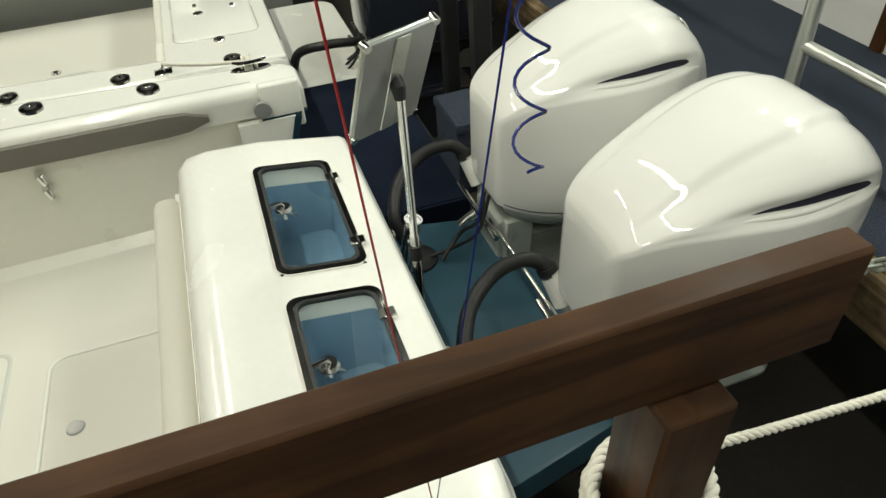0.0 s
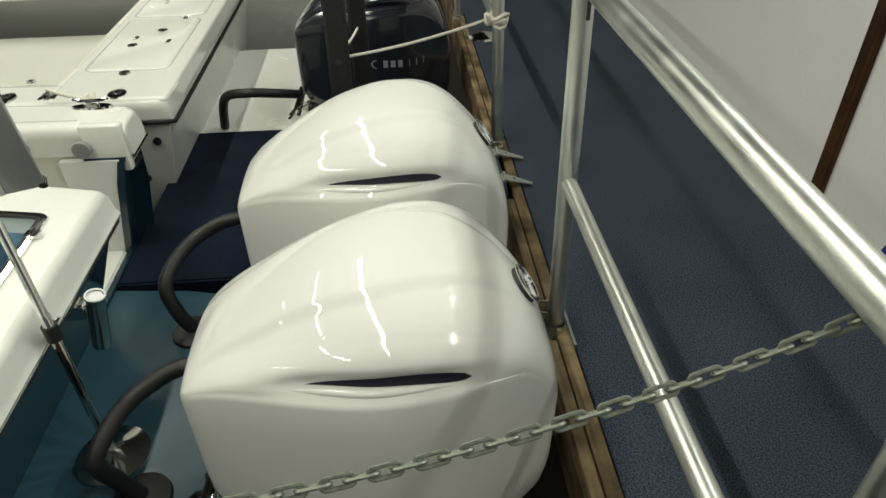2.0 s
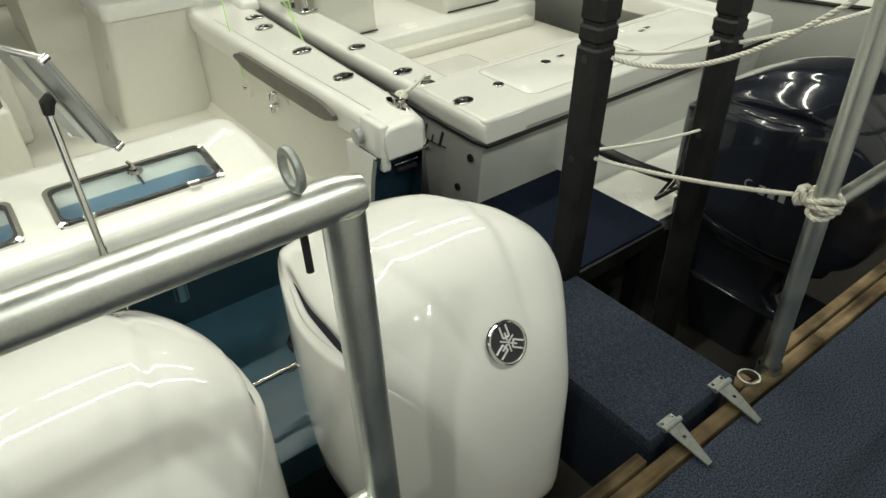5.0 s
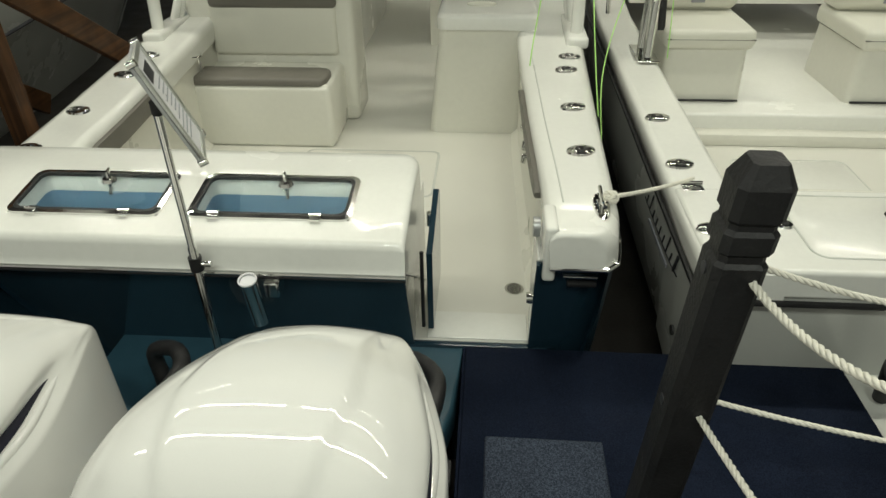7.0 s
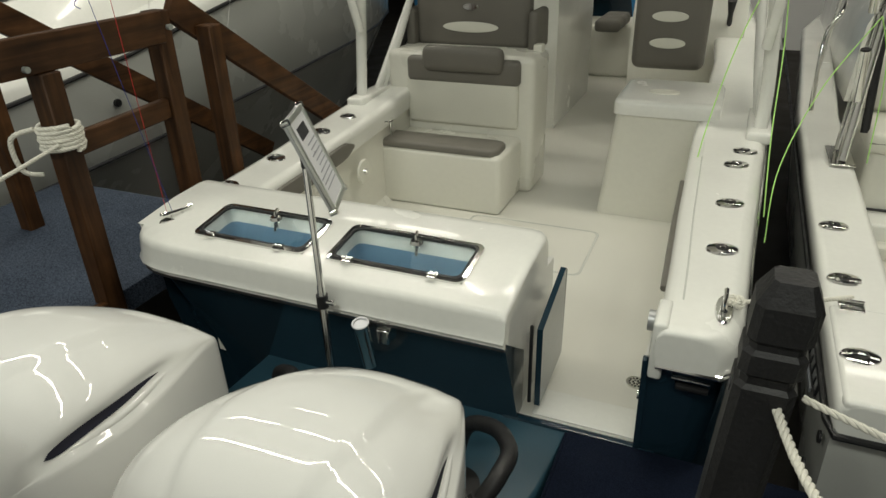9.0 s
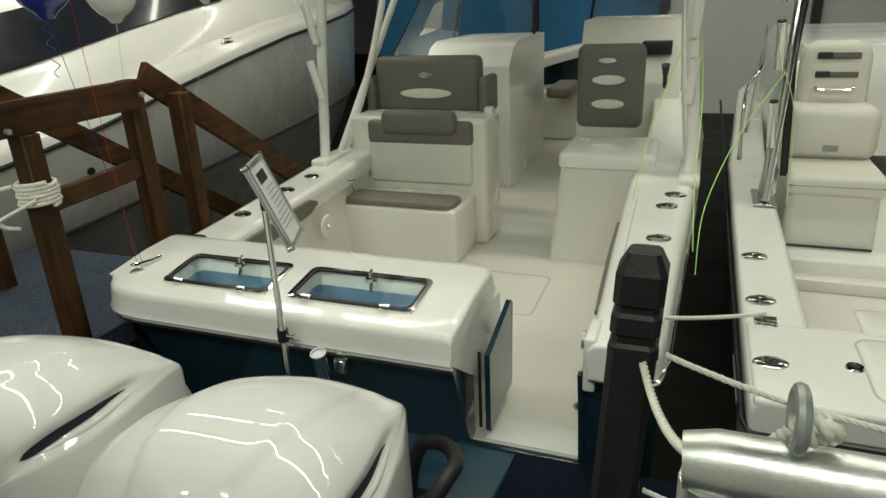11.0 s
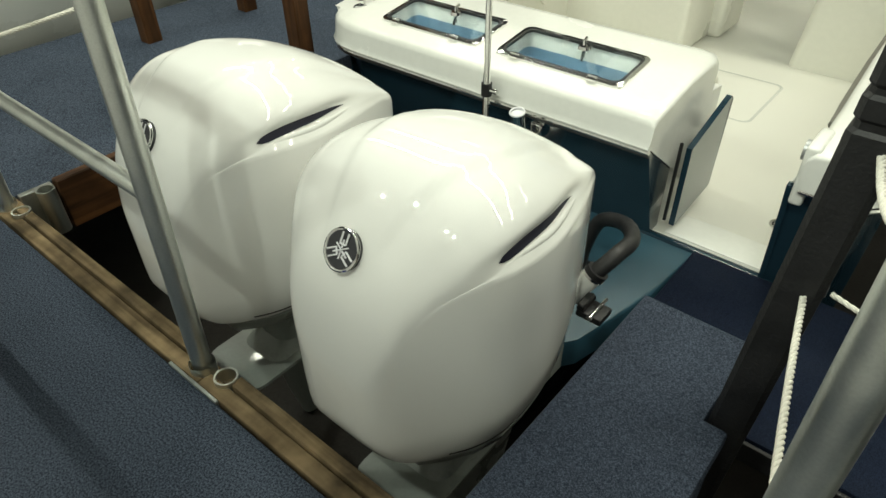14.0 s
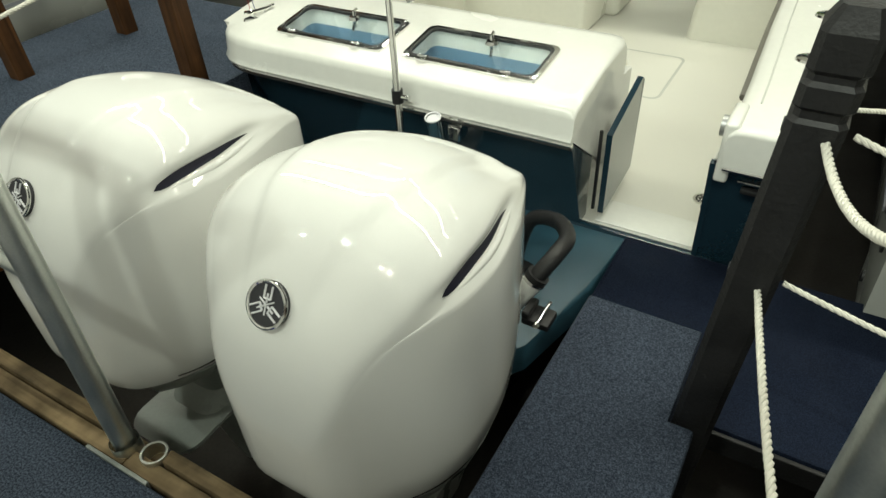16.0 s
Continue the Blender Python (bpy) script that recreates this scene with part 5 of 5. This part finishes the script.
for x, y, z in ((1.765, 0.389, 0.20), (2.162, 0.464, 0.20), (2.40, 0.36, 0.20), (2.56, 1.25, -0.196), (2.72, 1.38, -0.196)):
    f = part("deck_fitting", tubed([(x, y, z), (x, y, z + 0.006)], [0.03, 0.026], 20), CHROME, nb)
    part("core", tubed([(x, y, z + 0.005), (x, y, z + 0.008)], 0.014, 12), BLACK, f)
for x, y in ((2.21, 0.28), (2.285, 0.476), (2.62, 0.28), (2.95, 0.47), (3.02, 0.49)):
    part("deck_hinge", boxed(x - 0.025, x + 0.025, y - 0.012, y + 0.012, 0.198, 0.206, 0.002, 1), CHROME, nb)
for y in (0.349, 0.854, 1.319):
    rod_holder(1.51, y, nz(y), 0.15, nb)
bm = boxed(1.475, 1.555, 0.625, 0.705, nz(0.66) - 0.002, nz(0.66) + 0.006, 0.006, 2)
tube(bm, [(1.48, 0.665, nz(0.66) + 0.02), (1.55, 0.665, nz(0.66) + 0.02)], 0.007, 8)
part("cleat_plate", bm, CHROME, nb, "square steel pop-up cleat")
for y, z in ((0.20, -0.02), (0.30, -0.22)):
    part("hull_fitting", tubed([(1.436, y, z), (1.428, y, z)], 0.02, 14), BLACK, nb)
script_bars(nb, 1.440, 0.42, 1.02, -0.055, 0.085, -1)
for x0, x1 in ((1.72, 2.20), (2.80, 3.35)):
    bx = part("seat_box", loft(bmesh.new(), [[(x, y, z) for x, y in rounded(x0 + k, x1 - k, 2.2 + k, 2.85, 0.05)] for k, z in ((0, -0.04), (0.01, 0.27))]), LINER, nb, "cream moulded seat box")
    part("cushion", boxed(x0 - 0.01, x1 + 0.01, 2.18, 2.86, 0.27, 0.385, 0.035, 4), VINYL, bx, "white vinyl seat cushion")
    part("piping", tubed([(x0 - 0.005, 2.183, 0.33), (x1 + 0.005, 2.183, 0.33)], 0.004, 6), TAUPE, bx)
    part("toe_rail", tubed([(x0 + 0.02, 2.185, -0.025), (x1 - 0.02, 2.185, -0.025)], 0.007, 6), BLACK, bx)
    bk = part("helm_seat_back", loft(bmesh.new(), [[(x, y + 0.10 * (z - 0.6), z) for x, z in rounded(x0 + 0.05 + k, x1 - 0.05 - k, 0.56 + k, 1.05 - k, 0.10)] for y, k in ((2.775, 0.02), (2.765, 0.045), (2.775, 0.02), (2.80, 0.0), (2.87, 0.0), (2.89, 0.02))][1:]), VINYL, bx, "white vinyl helm seat back with slots", sharp=60)
    part("bolster", loft(bmesh.new(), [[(x, y, z) for x, z in rounded(x0 - 0.03 + k, x1 + 0.01 - k, 0.385 + k, 0.70 - k, 0.07)] for y, k in ((2.60, 0.035), (2.585, 0.06), (2.60, 0.035), (2.635, 0.0), (2.80, 0.0))][1:]), VINYL, bx, "white vinyl seat bolster", sharp=60)
    part("seat_plate", boxed((x0 + x1) / 2 - 0.04, (x0 + x1) / 2 + 0.04, 2.576, 2.59, 0.44, 0.475, 0.003, 1), DULL, bx)
    for z in (0.97, 0.86):
        slot = part("slot", boxed(x0 + 0.13, x1 - 0.12, 2.757 + 0.10 * (z - 0.6), 2.80, z - 0.018, z + 0.018, 0.008, 2), TAUPE, bk)
        part("opening", boxed(x0 + 0.13, x0 + 0.21, 2.755 + 0.10 * (z - 0.6), 2.79, z - 0.012, z + 0.022, 0.006, 2), INK, slot)
    part("grab_handle", tubed(spline([(x0 + 0.14, 2.79, 0.795), (x0 + 0.16, 2.755, 0.775), (x1 - 0.16, 2.755, 0.775), (x1 - 0.14, 2.79, 0.795)], 4), 0.010, 8), CHROME, bk)
for pts, r in ((((1.60, 2.12, 0.245), (1.64, 2.28, 0.8), (1.72, 2.6, 2.1)), 0.026), (((1.60, 2.3, 0.245), (1.66, 2.5, 0.9), (1.74, 2.75, 2.1)), 0.022)):
    part("tower_leg", tubed(spline(pts, 6), r, 14), CHROME, nb, "polished steel tower leg")
part("leg_plate", boxed(1.54, 1.66, 2.04, 2.36, 0.238, 0.25, 0.004, 1), CHROME, nb)
for z, y in ((0.55, 2.16), (0.95, 2.3), (1.3, 2.4)):
    t = part("rod_tube", tubed([(1.60, y, z), (1.58, y - 0.05, z + 0.25)], 0.024, 14), CHROME, nb, "polished rod tube")
    part("cap_ring", tubed([(1.58, y - 0.051, z + 0.252), (1.5795, y - 0.052, z + 0.258)], 0.022, 14), BLACK, t)
part("canvas_edge", tubed([(1.70, 2.3, 0.35), (1.68, 2.45, 1.0), (1.78, 2.7, 2.1)], 0.022, 8), BLACK, nb, "folded black canvas")
part("bow_rail", tubed(spline([(1.50, 3.0, 0.27), (1.50, 3.1, 0.7), (1.60, 3.4, 0.86), (1.75, 5.5, 1.0)], 6), 0.014, 10), CHROME, nb)
part("bow_rail", tubed([(1.58, 3.9, 0.28), (1.64, 4.0, 0.9)], 0.012, 10), CHROME, nb)
part("coach_roof", loft(bmesh.new(), [[(1.75 + k, 3.6 + k * 0.8, z), (3.45 - k, 3.6 + k * 0.8, z), (3.45 - k, 6.5, z), (1.75 + k, 6.5, z)] for k, z in ((0, 0.2), (0.03, 0.7), (0.15, 0.95))]), GEL, nb)
g = part("windshield", loft(bmesh.new(), [[(1.80, 3.75 + d, 0.90), (3.4, 3.75 + d, 0.90), (3.3, 4.15 + d, 1.65), (1.9, 4.15 + d, 1.65)] for d in (0, 0.008)]), GLASS, nb, "clear windscreen", smooth=False)
g.visible_shadow = False
part("frame", tubed([(1.80, 3.74, 0.9), (1.9, 4.14, 1.66), (3.3, 4.14, 1.66), (3.4, 3.74, 0.9)], 0.016, 8), SILVER, g)
hose = thing("rigging_hose", "black rigging hose on the white boat's platform", "hose", (2.295, 0, 0), "rigging hoses")
part("hose", tubed(spline([(-0.14, -0.40, -0.12), (-0.28, -0.30, -0.05), (-0.33, -0.15, -0.02), (-0.25, 0.0, -0.08), (-0.2, 0.05, -0.28)], 8), 0.026, 12), BLACK, hose)

# ---- grey-hulled boat beyond the side walkway ----
lb = thing("cabin_boat", "white cabin boat with pale grey hull and dark rub rail", "boat", (0, 0, 0))
lx = lambda y: interp([-1.5, 0, 2, 4, 6, 8, 9.5], [-2.83, -2.83, -2.83, -2.90, -3.15, -3.9, -5.0], y)
lz = lambda y: interp([-1.5, 0, 1, 2, 3, 4.5, 6, 9.5], [0.38, 0.43, 0.54, 0.67, 0.88, 1.08, 1.2, 1.4], y)
LY = (-1.5, -0.5, 0.3, 1, 1.8, 2.6, 3.5, 4.5, 5.5, 6.5, 7.5, 8.5, 9.5)
def strip(rows_of, mat, name, owner, label=""):
    bm = bmesh.new()
    vs = [[bm.verts.new(p) for p in r] for r in rows_of]
    for a, b in zip(vs, vs[1:]):
        for i in range(len(a) - 1):
            bm.faces.new((a[i], a[i + 1], b[i + 1], b[i]))
    return part(name, bm, mat, owner, label, sharp=50)
strip([[(lx(y), y, lz(y) - 0.03), (lx(y) - 0.02, y, lz(y) - 0.3), (lx(y) - 0.10, y, lz(y) * 0.3 - 0.25), (lx(y) - 0.16, y, lz(y) * 0.3 - 0.32), (lx(y) - 0.7, y, -0.95)] for y in LY], GREYHULL, "hull_side", lb, "pale grey gloss hull side")
part("rub_rail", tubed([(lx(y) + 0.006, y, lz(y) - 0.02) for y in LY], 0.016, 8), BLACK, lb, "black rub rail")
part("chine_stripe", tubed([(lx(y) - 0.095, y, lz(y) * 0.3 - 0.24) for y in LY], 0.014, 8), INK, lb, "dark chine stripe")
strip([[(lx(y), y, lz(y) - 0.02), (lx(y) - 0.01, y, lz(y) + 0.05), (lx(y) - 0.05, y, lz(y) + 0.09), (lx(y) - 0.30, y, lz(y) + 0.13), (lx(y) - 0.42, y, lz(y) + 0.36), (lx(y) - 0.75, y, lz(y) + 0.46), (lx(y) - 1.8, y, lz(y) + 0.5)] for y in LY], GEL, "deck", lb, "glossy white deck moulding")
strip([[(lx(y) - 0.55, y, lz(y) + 0.42), (lx(y) - 0.72, y + 0.06, lz(y) + 0.78)] for y in (0.5, 1.5, 2.5, 3.4, 4.2)], NAVY, "cabin_window", lb, "dark tinted cabin window band")
strip([[(lx(y) - 0.72, y + 0.06, lz(y) + 0.78), (lx(y) - 0.80, y + 0.06, lz(y) + 0.86), (lx(y) - 2.2, y, lz(y) + 0.92)] for y in (0.3, 1.5, 2.5, 3.4, 4.4)], GEL, "cabin_top", lb)
for y in (1.3, 3.6):
    cleat(lx(y) - 0.16, y, lz(y) + 0.115, math.pi / 2, lb)
part("hull_port", tubed([(lx(1.6) - 0.0, 1.6, 0.33), (lx(1.6) - 0.04, 1.6, 0.33)], 0.028, 16), BLACK, lb)
script_bars(lb, -2.828, -0.250, 0.420, 0.206, 0.13, 1)

# ---- another white boat farther along ----
tb = thing("white_boat", "white boat with pale hull farther along the row", "boat", (0, 0, 0))
tx = lambda y: interp([-0.3, 0.2, 3, 6, 8], [4.35, 4.15, 4.12, 4.4, 5.2], y)
TY = (-0.3, 0.0, 0.3, 1.0, 2.0, 3.5, 5.0, 6.5, 8.0)
strip([[(tx(y) + 1.9, y, 0.40), (tx(y) + 0.5, y, 0.38), (tx(y) + 0.28, y, 0.36), (tx(y) + 0.05, y, 0.28), (tx(y), y, 0.22)] for y in TY], GEL, "deck", tb, "glossy white deck moulding")
strip([[(tx(y), y, 0.22), (tx(y) + 0.03, y, -0.2), (tx(y) + 0.4, y, -0.95)] for y in TY], GREYHULL, "hull_side", tb, "pale grey gloss hull side")
strip([[(4.35, -0.3, 0.22), (4.42, -0.25, -0.2), (4.8, -0.1, -0.95)], [(6.3, -0.3, 0.40), (6.3, -0.25, -0.2), (6.3, -0.1, -0.95)]], GREYHULL, "transom", tb)
strip([[(tx(y) + 0.5, y, 0.38), (tx(y) + 0.62, y + 0.1, 0.75), (tx(y) + 1.9, y + 0.1, 0.8)] for y in (0.6, 2.0, 4.0, 5.5)], GEL, "cabin_side", tb)
part("rub_rail", tubed([(tx(y) - 0.006, y, 0.215) for y in TY], 0.013, 8), BLACK, tb, "black rub rail")
for y in (0.6, 1.6):
    part("deck_fitting", tubed([(tx(y) + 0.2, y, 0.34), (tx(y) + 0.2, y, 0.352)], 0.03, 16), BLACK, tb)
part("side_rail", tubed(spline([(tx(0.4) + 0.1, 0.4, 0.30), (tx(0.5) + 0.1, 0.55, 0.62), (tx(2) + 0.12, 2.0, 0.72), (tx(5) + 0.15, 5.0, 0.85)], 6), 0.013, 8), CHROME, tb)

# ---- balloons and ribbons tied to the port cleat ----
def balloon(c, r, col, name, label, string=0):
    b = thing("balloon", label, "balloon", c, "balloons")
    m = material(name, col, 0.25, var=0.04, coat=0.3)
    rings = []
    for i in range(1, 16):
        a = math.pi * i / 16
        rr = r * math.sin(a) * (1 - 0.10 * math.cos(a) * -1 if a > 1.6 else 1)
        rings.append([(rr * math.cos(2 * math.pi * j / 24), rr * math.sin(2 * math.pi * j / 24), r * 1.15 * math.cos(a) - (0.02 if i == 15 else 0)) for j in range(24)])
    part("skin", loft(bmesh.new(), rings), m, b)
    part("knot", tubed([(0, 0, -r * 1.12), (0, 0, -r * 1.3)], [0.01, 0.016], 8), m, b)
    if string:
        part("string", tubed([(0, 0, -r * 1.25), (0, 0, -string)], 0.003, 5), m, b)
    return m


mb = balloon((-1.17, 0.137, 1.545), 0.125, (0.015, 0.03, 0.22), "blue_balloon_skin", "dark blue balloon tied by a ribbon")
balloon((-1.45, 0.745, 1.51), 0.125, (0.75, 0.75, 0.72), "white_balloon_skin", "white balloon tied by a ribbon")
balloon((-1.60, 1.60, 1.55), 0.10, (0.75, 0.75, 0.72), "pale_balloon_skin", "small white balloon tied by a ribbon")
mr = material("red_ribbon", (0.45, 0.02, 0.02), 0.4)
ms = material("pale_ribbon", (0.6, 0.6, 0.58), 0.4)
for a, b, m, lab in (((-1.17, 0.137, 1.39), (-1.075, 0.24, 0.345), mb, "thin blue balloon ribbon"), ((-1.45, 0.745, 1.355), (-1.395, 0.62, 0.70), ms, "thin pale balloon ribbon"), ((-1.22, 0.30, 1.50), (-1.085, 0.22, 0.345), mr, "thin red balloon ribbon"), ((-1.60, 1.60, 1.42), (-1.35, 0.99, 0.70), ms, "thin pale balloon ribbon")):
    solo("ribbon", tubed(sag(a, b, 0.0, 8), 0.0012, 5), m, lab, "ribbon", "ribbons")
curl = [(-1.17 + 0.012 * math.cos(i * 0.45), 0.125 + 0.014 * math.sin(i * 0.45), 1.39 - i * 0.004) for i in range(56)]
solo("ribbon", tubed(curl, 0.0016, 5), mb, "curled dark blue balloon ribbon", "ribbon", "ribbons")

# ---- distance ----
solo("backdrop", boxed(-6.0, 0.4, 13.0, 13.1, -0.95, 4.0), FARBLUE, "far blue drape behind the boats", "drape", kind="structure")
solo("partition", boxed(0.4, 9.0, 12.0, 12.1, -0.95, 4.0), PLASTER, "plain white panel far behind the boats", "partition", kind="structure")
for x in (-2.0, 0.45, 3.0):
    solo("frame_post", boxed(x - 0.08, x + 0.08, 11.85, 11.98, -0.95, 4.0, 0.01, 1), INK, "dark upright post far behind the boats", "post")
balloon((0.25, 11.0, 1.75), 0.13, (0.6, 0.02, 0.03), "red_balloon_skin", "red balloon far behind the boats", 2.69)
# dark uprights on the walkway partition
for x in (0.62, 3.3, -2.2):
    solo("trim", boxed(x - 0.035, x + 0.035, -2.66, -2.635, 0.0, 3.0, 0.004, 1), STAIN_Z, "dark brown timber batten on the partition", "trim", kind="structure")
solo("floor_stand", tubed([(2.66, -1.54, 0.0), (2.66, -1.54, 0.012), (2.66, -1.54, 0.03)], [0.10, 0.095, 0.02], 28), CHROME, "round polished steel sign foot on the carpet", "sign base")
bm = boxed(-0.10, 0.10, -0.006, 0.006, 0.0, 0.26, 0.002, 1, Matrix.Translation((0.03, -2.56, 0.002)) @ Matrix.Rotation(radians(18), 4, "X"))
solo("blue_card", bm, mb, "small dark blue card leaning by the partition", "card")
